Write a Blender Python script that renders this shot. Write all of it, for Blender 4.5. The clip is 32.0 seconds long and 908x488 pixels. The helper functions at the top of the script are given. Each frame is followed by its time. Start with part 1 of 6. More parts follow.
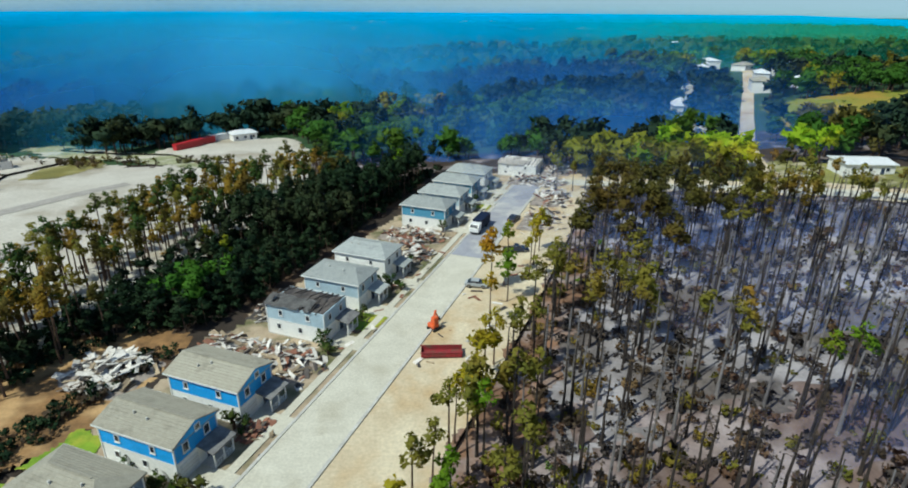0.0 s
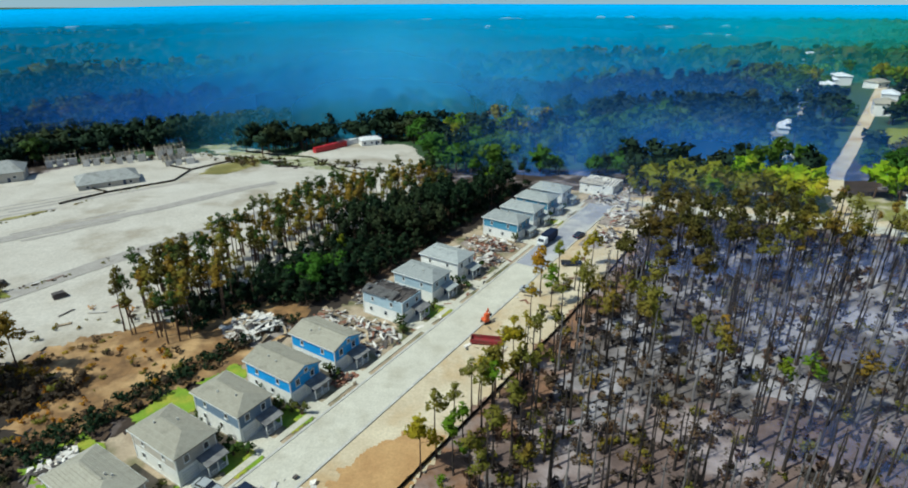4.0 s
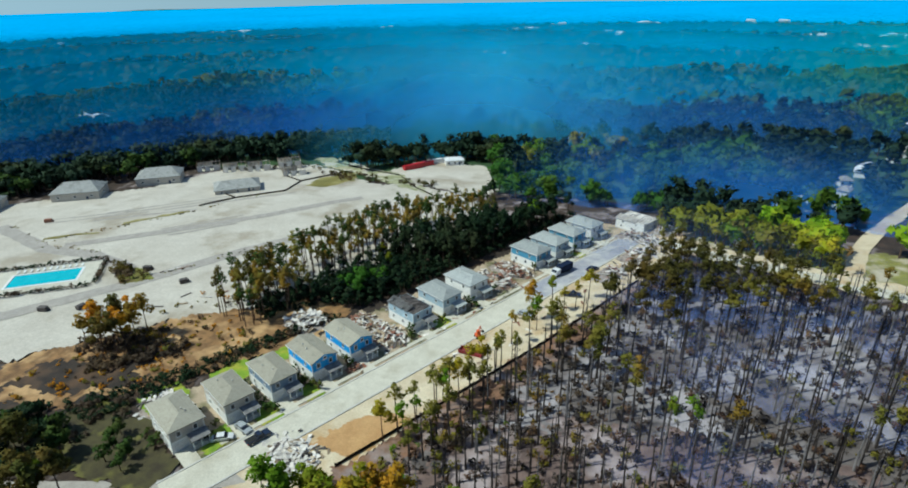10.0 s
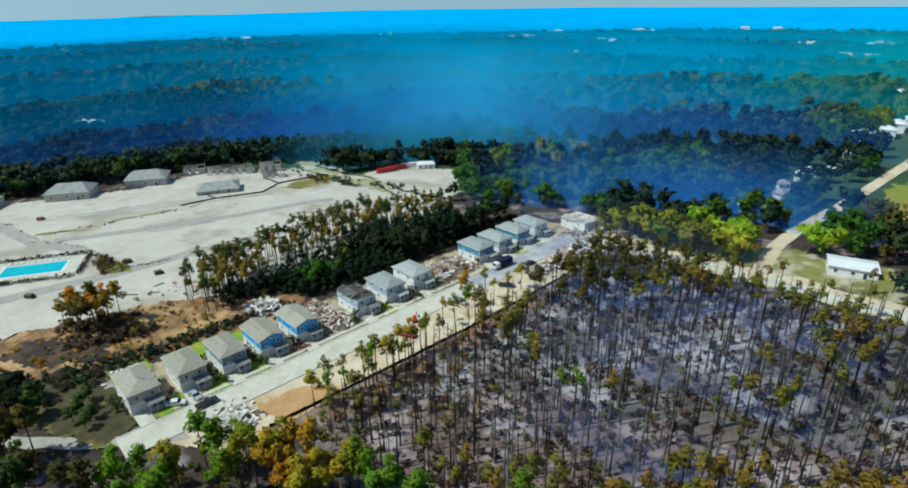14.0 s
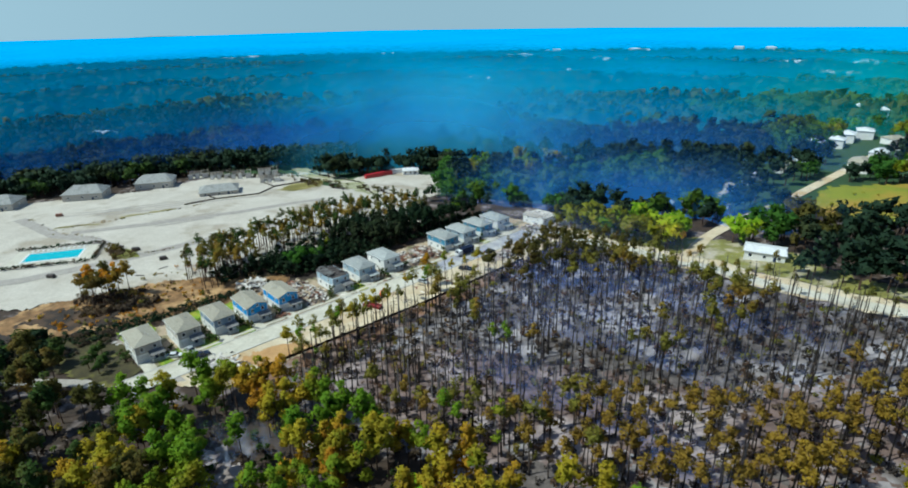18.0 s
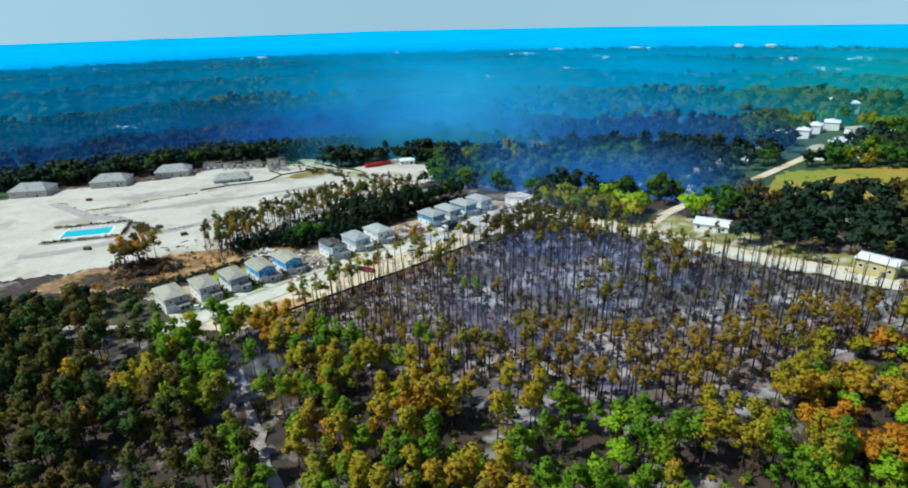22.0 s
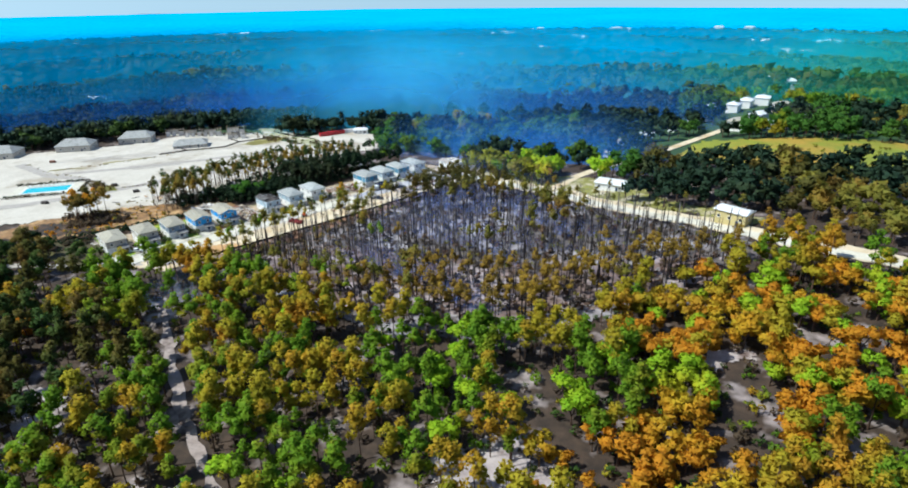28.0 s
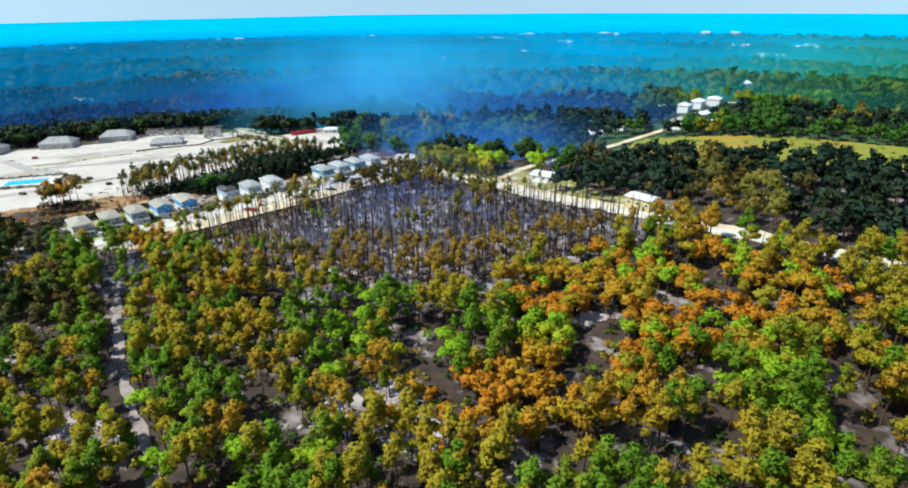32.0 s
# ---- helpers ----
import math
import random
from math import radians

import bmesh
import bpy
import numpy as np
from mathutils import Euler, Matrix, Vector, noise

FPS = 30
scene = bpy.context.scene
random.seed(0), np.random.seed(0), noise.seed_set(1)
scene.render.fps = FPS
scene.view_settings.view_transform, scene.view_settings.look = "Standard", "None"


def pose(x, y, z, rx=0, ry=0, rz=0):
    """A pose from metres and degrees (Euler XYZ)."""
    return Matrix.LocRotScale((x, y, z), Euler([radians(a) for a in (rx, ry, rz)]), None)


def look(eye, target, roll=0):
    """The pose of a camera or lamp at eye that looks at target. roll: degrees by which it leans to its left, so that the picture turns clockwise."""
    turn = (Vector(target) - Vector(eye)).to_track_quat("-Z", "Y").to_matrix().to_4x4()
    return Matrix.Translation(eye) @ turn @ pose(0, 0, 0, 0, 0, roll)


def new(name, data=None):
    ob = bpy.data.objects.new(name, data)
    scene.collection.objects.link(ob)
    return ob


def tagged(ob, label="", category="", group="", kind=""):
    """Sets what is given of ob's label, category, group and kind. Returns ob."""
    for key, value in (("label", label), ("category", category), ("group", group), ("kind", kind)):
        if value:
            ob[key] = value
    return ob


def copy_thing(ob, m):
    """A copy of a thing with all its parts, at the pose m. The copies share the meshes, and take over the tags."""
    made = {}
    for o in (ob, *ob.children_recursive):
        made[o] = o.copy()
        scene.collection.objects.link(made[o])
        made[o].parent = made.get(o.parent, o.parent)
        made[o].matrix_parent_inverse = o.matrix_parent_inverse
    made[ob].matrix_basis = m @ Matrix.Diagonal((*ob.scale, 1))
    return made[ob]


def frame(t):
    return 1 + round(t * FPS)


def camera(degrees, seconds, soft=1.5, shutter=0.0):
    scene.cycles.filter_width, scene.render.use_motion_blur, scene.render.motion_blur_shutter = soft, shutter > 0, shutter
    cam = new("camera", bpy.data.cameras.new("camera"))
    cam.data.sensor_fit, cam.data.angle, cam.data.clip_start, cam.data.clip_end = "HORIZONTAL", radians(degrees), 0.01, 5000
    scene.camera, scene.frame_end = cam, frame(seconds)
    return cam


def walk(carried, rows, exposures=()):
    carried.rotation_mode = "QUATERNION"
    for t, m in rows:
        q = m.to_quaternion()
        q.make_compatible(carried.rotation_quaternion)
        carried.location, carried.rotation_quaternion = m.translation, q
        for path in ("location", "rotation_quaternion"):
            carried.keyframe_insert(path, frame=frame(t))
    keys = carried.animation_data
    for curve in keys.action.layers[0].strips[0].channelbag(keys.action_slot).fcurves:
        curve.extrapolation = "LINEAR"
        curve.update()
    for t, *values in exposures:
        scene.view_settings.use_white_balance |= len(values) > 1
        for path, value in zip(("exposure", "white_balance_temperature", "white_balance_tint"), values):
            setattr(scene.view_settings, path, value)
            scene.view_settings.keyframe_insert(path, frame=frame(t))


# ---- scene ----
cam = camera(75.3, 32.0, soft=1.9)
PATH = [
    (0, (-2.45, 0.117, 54.097), (-2.247, 1.95, 53.323), 0.5),
    (0.5, (-2.046, -3.725, 56.173), (-1.895, -1.887, 55.4), 0.4),
    (1, (-1.423, -7.481, 58.118), (-1.315, -5.64, 57.344), 0.2),
    (1.5, (-0.33, -11.455, 60.245), (-0.279, -9.614, 59.465), 0.1),
    (2, (1.141, -15.253, 62.215), (1.141, -13.412, 61.434), -0.0),
    (2.5, (3.138, -18.269, 63.88), (3.09, -16.43, 63.095), -0.0),
    (4.5, (12.837, -26.619, 71.299), (12.565, -24.808, 70.495), -0.3),
    (5, (16.0, -28.857, 73.05), (15.667, -27.055, 72.25), -0.4),
    (5.5, (19.364, -30.989, 75.395), (18.975, -29.198, 74.594), -0.6),
    (6, (22.81, -33.156, 77.542), (22.368, -31.377, 76.743), -0.7),
    (6.5, (25.814, -34.702, 79.709), (25.322, -32.938, 78.903), -0.9),
    (7, (28.686, -35.669, 81.65), (28.138, -33.926, 80.837), -1.1),
    (7.5, (31.59, -36.985, 83.761), (30.997, -35.257, 82.947), -1.1),
    (8, (34.423, -38.665, 85.786), (33.807, -36.946, 84.97), -1.0),
    (8.5, (37.464, -40.356, 87.521), (36.835, -38.641, 86.707), -1.0),
    (9, (40.196, -41.343, 88.912), (39.567, -39.627, 88.1), -1.3),
    (9.5, (43.204, -42.279, 90.096), (42.576, -40.563, 89.284), -1.1),
    (10, (46.393, -43.888, 91.086), (45.758, -42.174, 90.274), -1.0),
    (10.5, (49.629, -45.427, 91.798), (48.987, -43.715, 90.989), -1.0),
    (11, (52.989, -46.852, 92.515), (52.345, -45.139, 91.709), -1.1),
    (11.5, (56.208, -48.072, 93.318), (55.561, -46.358, 92.517), -1.0),
    (12, (59.568, -49.131, 94.459), (58.923, -47.414, 93.662), -1.1),
    (12.5, (62.965, -50.25, 95.339), (62.322, -48.531, 94.544), -1.1),
    (13, (66.071, -51.522, 95.615), (65.421, -49.806, 94.82), -1.1),
    (13.5, (69.321, -53.088, 95.732), (68.672, -51.372, 94.934), -1.0),
    (14, (72.009, -54.536, 95.458), (71.356, -52.822, 94.662), -1.0),
    (14.5, (74.631, -55.833, 95.153), (73.973, -54.12, 94.357), -1.0),
    (16.5, (87.615, -66.984, 95.368), (86.95, -65.262, 94.597), -1.1),
    (17, (91.072, -70.749, 95.675), (90.399, -69.027, 94.914), -1.2),
    (17.5, (94.533, -74.526, 95.977), (93.857, -72.801, 95.226), -1.1),
    (18, (97.663, -78.111, 96.228), (96.983, -76.382, 95.487), -1.0),
    (18.5, (100.591, -81.177, 96.611), (99.913, -79.445, 95.876), -1.1),
    (19, (103.151, -84.612, 96.7), (102.469, -82.878, 95.972), -1.1),
    (19.5, (105.713, -88.334, 96.854), (105.029, -86.601, 96.126), -1.1),
    (20, (108.302, -92.23, 97.079), (107.606, -90.501, 96.355), -1.0),
    (20.5, (110.688, -95.844, 97.169), (109.986, -94.116, 96.445), -1.1),
    (21, (112.887, -98.936, 97.18), (112.187, -97.21, 96.45), -1.1),
    (21.5, (115.732, -102.553, 97.226), (115.029, -100.829, 96.496), -1.2),
    (22, (118.772, -105.308, 97.303), (118.068, -103.589, 96.563), -1.4),
    (22.5, (121.726, -107.627, 97.354), (121.018, -105.909, 96.614), -1.1),
    (23, (125.26, -110.612, 97.339), (124.551, -108.892, 96.605), -1.2),
    (23.5, (129.055, -113.38, 97.448), (128.347, -111.659, 96.715), -1.3),
    (24, (132.307, -114.454, 97.451), (131.602, -112.734, 96.712), -1.3),
    (24.5, (135.363, -113.689, 97.119), (134.662, -111.976, 96.361), -1.3),
    (25, (138.54, -114.251, 96.74), (137.849, -112.537, 95.975), -1.1),
    (25.5, (142.388, -115.569, 96.543), (141.694, -113.857, 95.776), -1.0),
    (27.5, (155.908, -119.26, 95.55), (155.229, -117.55, 94.764), -0.8),
    (28, (159.422, -119.851, 95.351), (158.746, -118.146, 94.553), -0.7),
    (28.5, (163.679, -121.206, 95.411), (163.001, -119.504, 94.61), -0.6),
    (29, (169.319, -124.376, 95.687), (168.633, -122.671, 94.897), -0.7),
    (29.5, (174.68, -127.267, 95.804), (173.987, -125.56, 95.024), -0.9),
    (30, (178.5, -128.623, 95.748), (177.811, -126.915, 94.967), -1.0),
    (30.5, (182.414, -128.574, 95.488), (181.73, -126.869, 94.698), -0.8),
    (31, (186.172, -128.84, 95.377), (185.486, -127.135, 94.588), -0.7),
    (31.5, (189.892, -129.827, 95.48), (189.207, -128.123, 94.688), -0.7),
    (32, (193.786, -131.646, 95.635), (193.105, -129.936, 94.853), -0.7),
]
walk(cam, [(t, look(eye, target, roll)) for t, eye, target, roll in PATH], [(0, -0.16, 5750, -3), (9, -0.18, 5600, -4), (19, -0.06, 5500, -4), (23, 0.14, 5500, 0), (28, 0.37, 5600, 4), (32, 0.43, 5650, 5)])

# ---- light ----
SUN_AZ, SUN_EL = radians(-122), radians(54)      # azimuth clockwise from +y
world = bpy.data.worlds.new("world")
scene.world = world
world.use_nodes = True
wn = world.node_tree.nodes
sky = wn.new("ShaderNodeTexSky")
sky.sky_type, sky.sun_disc = "NISHITA", False
sky.sun_elevation, sky.sun_rotation = SUN_EL, SUN_AZ
sky.air_density, sky.dust_density, sky.ozone_density = 1.0, 0.6, 1.0
wn["Background"].inputs["Strength"].default_value = 0.1
coord, split, high, join = wn.new("ShaderNodeTexCoord"), wn.new("ShaderNodeSeparateXYZ"), wn.new("ShaderNodeMath"), wn.new("ShaderNodeCombineXYZ")
high.operation, high.inputs[1].default_value = "MAXIMUM", 0.10
for a, b in ((coord.outputs["Generated"], split.inputs[0]), (split.outputs["X"], join.inputs["X"]), (split.outputs["Y"], join.inputs["Y"]), (split.outputs["Z"], high.inputs[0]),
             (high.outputs[0], join.inputs["Z"]), (join.outputs[0], sky.inputs["Vector"]), (sky.outputs["Color"], wn["Background"].inputs["Color"])):
    world.node_tree.links.new(a, b)
sun = new("sun", bpy.data.lights.new("sun", "SUN"))
sun.data.energy, sun.data.angle, sun.data.color = 4.6, radians(0.6), (1.0, 0.93, 0.78)
SUN_DIR = Vector((math.sin(SUN_AZ) * math.cos(SUN_EL), math.cos(SUN_AZ) * math.cos(SUN_EL), math.sin(SUN_EL)))
sun.matrix_world = look(SUN_DIR * 300, (0, 0, 0))


# ---- materials ----
def mat(name, a, b=None, scale=0.5, rough=0.8, metal=0.0, bump=0.0, fine=8.0, c=None, c_scale=0.06, c_amount=0.5, vary=0.0, spec=0.3, sharp=0.2, clear=0.0):
    """Two colours mixed by a world-sized noise, a third in large patches, fine grain, and a shade for each object."""
    m = bpy.data.materials.new(name)
    m.use_nodes = True
    n, k = m.node_tree.nodes, m.node_tree.links.new
    p = n["Principled BSDF"]
    p.inputs["Roughness"].default_value, p.inputs["Metallic"].default_value = rough, metal
    p.inputs["Specular IOR Level"].default_value = spec
    geo = n.new("ShaderNodeNewGeometry")

    def noise_of(s, detail=4.0):
        t = n.new("ShaderNodeTexNoise")
        t.inputs["Scale"].default_value, t.inputs["Detail"].default_value, t.inputs["Roughness"].default_value = s, detail, 0.6
        k(geo.outputs["Position"], t.inputs["Vector"])
        return t.outputs["Fac"]

    def ramp(value, low, high):
        r = n.new("ShaderNodeMapRange")
        r.inputs["From Min"].default_value, r.inputs["From Max"].default_value = low, high
        k(value, r.inputs["Value"])
        return r.outputs["Result"]

    def mix(f, x, y, kind="MIX"):
        q = n.new("ShaderNodeMix")
        q.data_type, q.blend_type = "RGBA", kind
        for socket, v in ((q.inputs[0], f), (q.inputs[6], x), (q.inputs[7], y)):
            if isinstance(v, (int, float)):
                socket.default_value = v
            elif isinstance(v, tuple):
                socket.default_value = (*v, 1)
            else:
                k(v, socket)
        return q.outputs[2]

    b = b or tuple(v * 0.75 for v in a)
    col = mix(ramp(noise_of(scale), 0.5 - sharp, 0.5 + sharp), a, b)
    if c:
        col = mix(ramp(noise_of(c_scale, 3.0), 0.62 - 0.3 * c_amount, 0.78 - 0.3 * c_amount), col, c)
    grain = ramp(noise_of(fine, 6.0), 0.25, 0.75)
    g = n.new("ShaderNodeMapRange")
    g.inputs["To Min"].default_value, g.inputs["To Max"].default_value = 0.82, 1.15
    k(grain, g.inputs["Value"])
    col = mix(1.0, col, g.outputs["Result"], "MULTIPLY")
    if vary:
        info = n.new("ShaderNodeObjectInfo")
        v = n.new("ShaderNodeMapRange")
        v.inputs["To Min"].default_value, v.inputs["To Max"].default_value = 1 - vary, 1 + vary
        k(info.outputs["Random"], v.inputs["Value"])
        col = mix(1.0, col, v.outputs["Result"], "MULTIPLY")
    k(col, p.inputs["Base Color"])
    if bump:
        bp = n.new("ShaderNodeBump")
        bp.inputs["Strength"].default_value, bp.inputs["Distance"].default_value = bump, 0.1
        k(grain, bp.inputs["Height"])
        k(bp.outputs["Normal"], p.inputs["Normal"])
    return m


def leafy(name, a, b, c=None, c_amount=0.4, scale=0.22, c_scale=0.05, through_light=0.42):
    """Foliage: the colours of mat(), with some light coming through the leaves."""
    m = mat(name, a, b, scale=scale, rough=0.75, fine=2.5, c=c, c_scale=c_scale, c_amount=c_amount, spec=0.15)
    n, k = m.node_tree.nodes, m.node_tree.links.new
    p, out = n["Principled BSDF"], n["Material Output"]
    tr = n.new("ShaderNodeBsdfTranslucent")
    k(p.inputs["Base Color"].links[0].from_socket, tr.inputs["Color"])
    mx = n.new("ShaderNodeMixShader")
    mx.inputs[0].default_value = through_light
    k(p.outputs[0], mx.inputs[1])
    k(tr.outputs[0], mx.inputs[2])
    k(mx.outputs[0], out.inputs["Surface"])
    return m


def plain(name, a, rough=0.5, metal=0.0, spec=0.4):
    return mat(name, a, tuple(v * 0.88 for v in a), scale=1.5, rough=rough, metal=metal, fine=20.0, spec=spec)


M_FLOOR = mat("forest_floor", (0.07, 0.046, 0.032), (0.026, 0.019, 0.015), scale=0.25, fine=3.0, bump=0.4, c=(0.31, 0.26, 0.255), c_scale=0.1, c_amount=0.3)
M_ASH = mat("ash_ground", (0.178, 0.15, 0.142), (0.062, 0.052, 0.05), scale=0.3, fine=2.2, bump=0.4, c=(0.37, 0.342, 0.36), c_scale=0.06, c_amount=0.52)
M_SCRUB = mat("scrub_ground", (0.33, 0.185, 0.075), (0.12, 0.068, 0.032), scale=0.35, fine=2.5, bump=0.4, c=(0.5, 0.32, 0.15), c_scale=0.11, c_amount=0.5)
# dark brown earth; also laid where trees only throw shade
M_DIRT_SHADE = mat("dark_dirt_and_shade", (0.05, 0.036, 0.027), (0.026, 0.02, 0.016), scale=0.3, fine=3.0, bump=0.4, c=(0.1, 0.06, 0.035), c_scale=0.1)
M_SAND = mat("white_sand", (0.58, 0.535, 0.465), (0.47, 0.425, 0.36), scale=0.07, fine=1.6, bump=0.25, c=(0.37, 0.32, 0.25), c_scale=0.05, c_amount=0.34)
M_STREETSAND = mat("street_sand", (0.66, 0.57, 0.41), (0.52, 0.42, 0.28), scale=0.14, fine=2.0, bump=0.3, c=(0.5, 0.36, 0.2), c_scale=0.09, c_amount=0.4)
M_ORANGE = mat("orange_clay", (0.52, 0.32, 0.14), (0.42, 0.24, 0.1), scale=0.3, fine=2.5, bump=0.3)
M_CLEARING = mat("pinkish_sand", (0.46, 0.4, 0.39), (0.3, 0.25, 0.245), scale=0.22, fine=2.0, bump=0.3, c=(0.13, 0.09, 0.08), c_scale=0.18, c_amount=0.35)
M_TRACK = mat("packed_track", (0.42, 0.38, 0.34), (0.32, 0.29, 0.26), scale=0.3, fine=2.0, bump=0.2)
M_CONCRETE = mat("pale_concrete", (0.62, 0.585, 0.49), (0.52, 0.485, 0.4), scale=0.25, fine=3.0, bump=0.1, c=(0.46, 0.42, 0.33), c_scale=0.12, c_amount=0.3)
M_KERB = mat("kerb_concrete", (0.6, 0.58, 0.54), (0.42, 0.4, 0.37), scale=0.6, fine=5.0)
M_GRASS = mat("lawn_grass", (0.24, 0.36, 0.025), (0.15, 0.25, 0.02), scale=0.5, fine=3.0, bump=0.4, c=(0.36, 0.36, 0.04), c_scale=0.2)
M_DRYGRASS = mat("dry_grass", (0.24, 0.2, 0.05), (0.15, 0.14, 0.04), scale=0.2, fine=2.5, bump=0.4, c=(0.34, 0.3, 0.12), c_scale=0.1)
M_FIELD = mat("yellow_green_field", (0.25, 0.26, 0.025), (0.17, 0.2, 0.025), scale=0.06, fine=1.0, c=(0.34, 0.22, 0.035), c_scale=0.025, c_amount=0.5)
M_LANDFAR = mat("far_canopy_ground", (0.045, 0.09, 0.03), (0.028, 0.058, 0.025), scale=0.02, fine=0.3, c=(0.055, 0.1, 0.03), c_scale=0.006)
M_WATER = mat("pool_water", (0.03, 0.42, 0.5), (0.05, 0.5, 0.58), scale=0.3, rough=0.2, fine=3.0, spec=0.5)
M_SEA = mat("sea_water", (0.0, 0.34, 0.72), (0.01, 0.39, 0.8), scale=0.002, rough=0.8, fine=0.05, spec=0.0)
M_BARK = mat("charred_bark", (0.026, 0.021, 0.02), (0.065, 0.05, 0.043), scale=0.9, fine=6.0, bump=0.5)
M_BARKGREY = mat("ash_grey_bark", (0.28, 0.255, 0.255), (0.1, 0.09, 0.09), scale=0.4, fine=6.0, bump=0.5)
M_BARKBROWN = mat("pine_bark", (0.12, 0.07, 0.045), (0.06, 0.04, 0.03), scale=0.9, fine=6.0, bump=0.5)
M_PINE = leafy("pine_needles", (0.115, 0.235, 0.014), (0.2, 0.31, 0.014), (0.32, 0.27, 0.018), 0.36)
M_PINEDARK = leafy("dark_pine_needles", (0.035, 0.07, 0.015), (0.062, 0.105, 0.018), (0.11, 0.1, 0.02), 0.38, through_light=0.25)
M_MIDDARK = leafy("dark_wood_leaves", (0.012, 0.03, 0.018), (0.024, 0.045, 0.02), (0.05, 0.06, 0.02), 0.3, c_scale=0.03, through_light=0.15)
# near-black needles: the woods' shade in the colour; dark hedges share it
M_WOODS = leafy("dark_needles_with_shade", (0.010, 0.026, 0.012), (0.02, 0.042, 0.014), (0.04, 0.05, 0.02), 0.3, through_light=0.15)
M_OLIVE = leafy("scorched_needles", (0.46, 0.35, 0.02), (0.33, 0.31, 0.02), (0.5, 0.26, 0.02), 0.38)
M_SCORCH = leafy("scorched_olive_needles", (0.27, 0.23, 0.035), (0.17, 0.18, 0.03), (0.34, 0.2, 0.035), 0.4)
M_RUST = leafy("rust_needles", (0.650, 0.291, 0.016), (0.470, 0.224, 0.016), (0.515, 0.381, 0.020), 0.4)
M_LEAF = leafy("bright_leaves", (0.224, 0.426, 0.016), (0.381, 0.504, 0.016), (0.515, 0.448, 0.017), 0.3)
M_GREENLEAF = leafy("green_leaves", (0.05, 0.15, 0.018), (0.09, 0.2, 0.018), (0.14, 0.2, 0.02), 0.3)
M_AMBER = leafy("amber_leaves", (0.32, 0.31, 0.022), (0.22, 0.25, 0.022), (0.42, 0.33, 0.025), 0.35)
M_BROWNED = leafy("browned_needles", (0.34, 0.21, 0.03), (0.24, 0.17, 0.03), (0.4, 0.27, 0.03), 0.4)
M_REDBRUSH = leafy("red_brown_brush", (0.2, 0.115, 0.075), (0.12, 0.075, 0.05), (0.26, 0.17, 0.08), 0.4)
M_EDGE = leafy("dull_olive_needles", (0.13, 0.11, 0.022), (0.08, 0.085, 0.02), (0.17, 0.11, 0.025), 0.4)
M_FARLEAF = leafy("far_leaves", (0.05, 0.14, 0.022), (0.08, 0.18, 0.022), (0.12, 0.18, 0.02), 0.45, scale=0.05, c_scale=0.012)
M_DEADTWIG = leafy("dead_brown_needles", (0.12, 0.085, 0.055), (0.07, 0.055, 0.042), (0.17, 0.12, 0.07), 0.4)
M_SHINGLE = mat("grey_shingle", (0.37, 0.345, 0.28), (0.31, 0.285, 0.23), scale=1.2, rough=0.9, fine=6.0, bump=0.3, c=(0.25, 0.23, 0.185), c_scale=0.4, c_amount=0.18, vary=0.15)
M_PALEROOF = mat("pale_grey_shingle", (0.36, 0.36, 0.345), (0.28, 0.28, 0.27), scale=0.6, rough=0.9, fine=5.0, bump=0.3, c=(0.22, 0.215, 0.2), c_scale=0.3, c_amount=0.25)
M_COOLROOF = mat("cool_grey_shingle", (0.38, 0.395, 0.385), (0.31, 0.325, 0.32), scale=0.9, rough=0.9, fine=6.0, bump=0.3, c=(0.25, 0.26, 0.26), c_scale=0.4, c_amount=0.15, vary=0.15)
M_PALEBLUE = mat("pale_blue_siding", (0.44, 0.55, 0.62), (0.38, 0.48, 0.55), scale=0.4, rough=0.6, fine=4.0)
M_SHINGLEDARK = mat("charred_shingle", (0.12, 0.115, 0.12), (0.3, 0.29, 0.28), scale=0.6, rough=0.9, fine=5.0, bump=0.4)
M_BLUE = mat("blue_siding", (0.05, 0.36, 0.78), (0.04, 0.31, 0.68), scale=0.4, rough=0.6, fine=4.0)
M_TEAL = mat("light_blue_siding", (0.12, 0.34, 0.5), (0.1, 0.29, 0.44), scale=0.4, rough=0.6, fine=4.0)
# grey-blue in place of the eave's shade on white upper walls
M_GREYBLUE = mat("grey_blue_eave_shade", (0.2, 0.27, 0.36), (0.17, 0.23, 0.31), scale=0.4, rough=0.6, fine=4.0)
M_BEIGE = mat("beige_siding", (0.5, 0.46, 0.4), (0.43, 0.39, 0.34), scale=0.4, rough=0.7, fine=4.0)
M_WHITEWALL = mat("white_stucco", (0.86, 0.85, 0.82), (0.78, 0.77, 0.74), scale=0.5, rough=0.8, fine=4.0)
M_TRIM = plain("white_trim", (0.8, 0.8, 0.78))
M_GLASS = mat("dark_window_glass", (0.02, 0.025, 0.035), (0.03, 0.035, 0.05), rough=0.08, spec=0.6)
M_DOOR = plain("dark_blue_door", (0.03, 0.05, 0.1))
M_GARAGE = plain("white_garage_door", (0.7, 0.71, 0.72))
M_METALROOF = mat("white_metal_roof", (0.78, 0.79, 0.8), (0.68, 0.69, 0.7), scale=0.3, rough=0.45, fine=2.0)
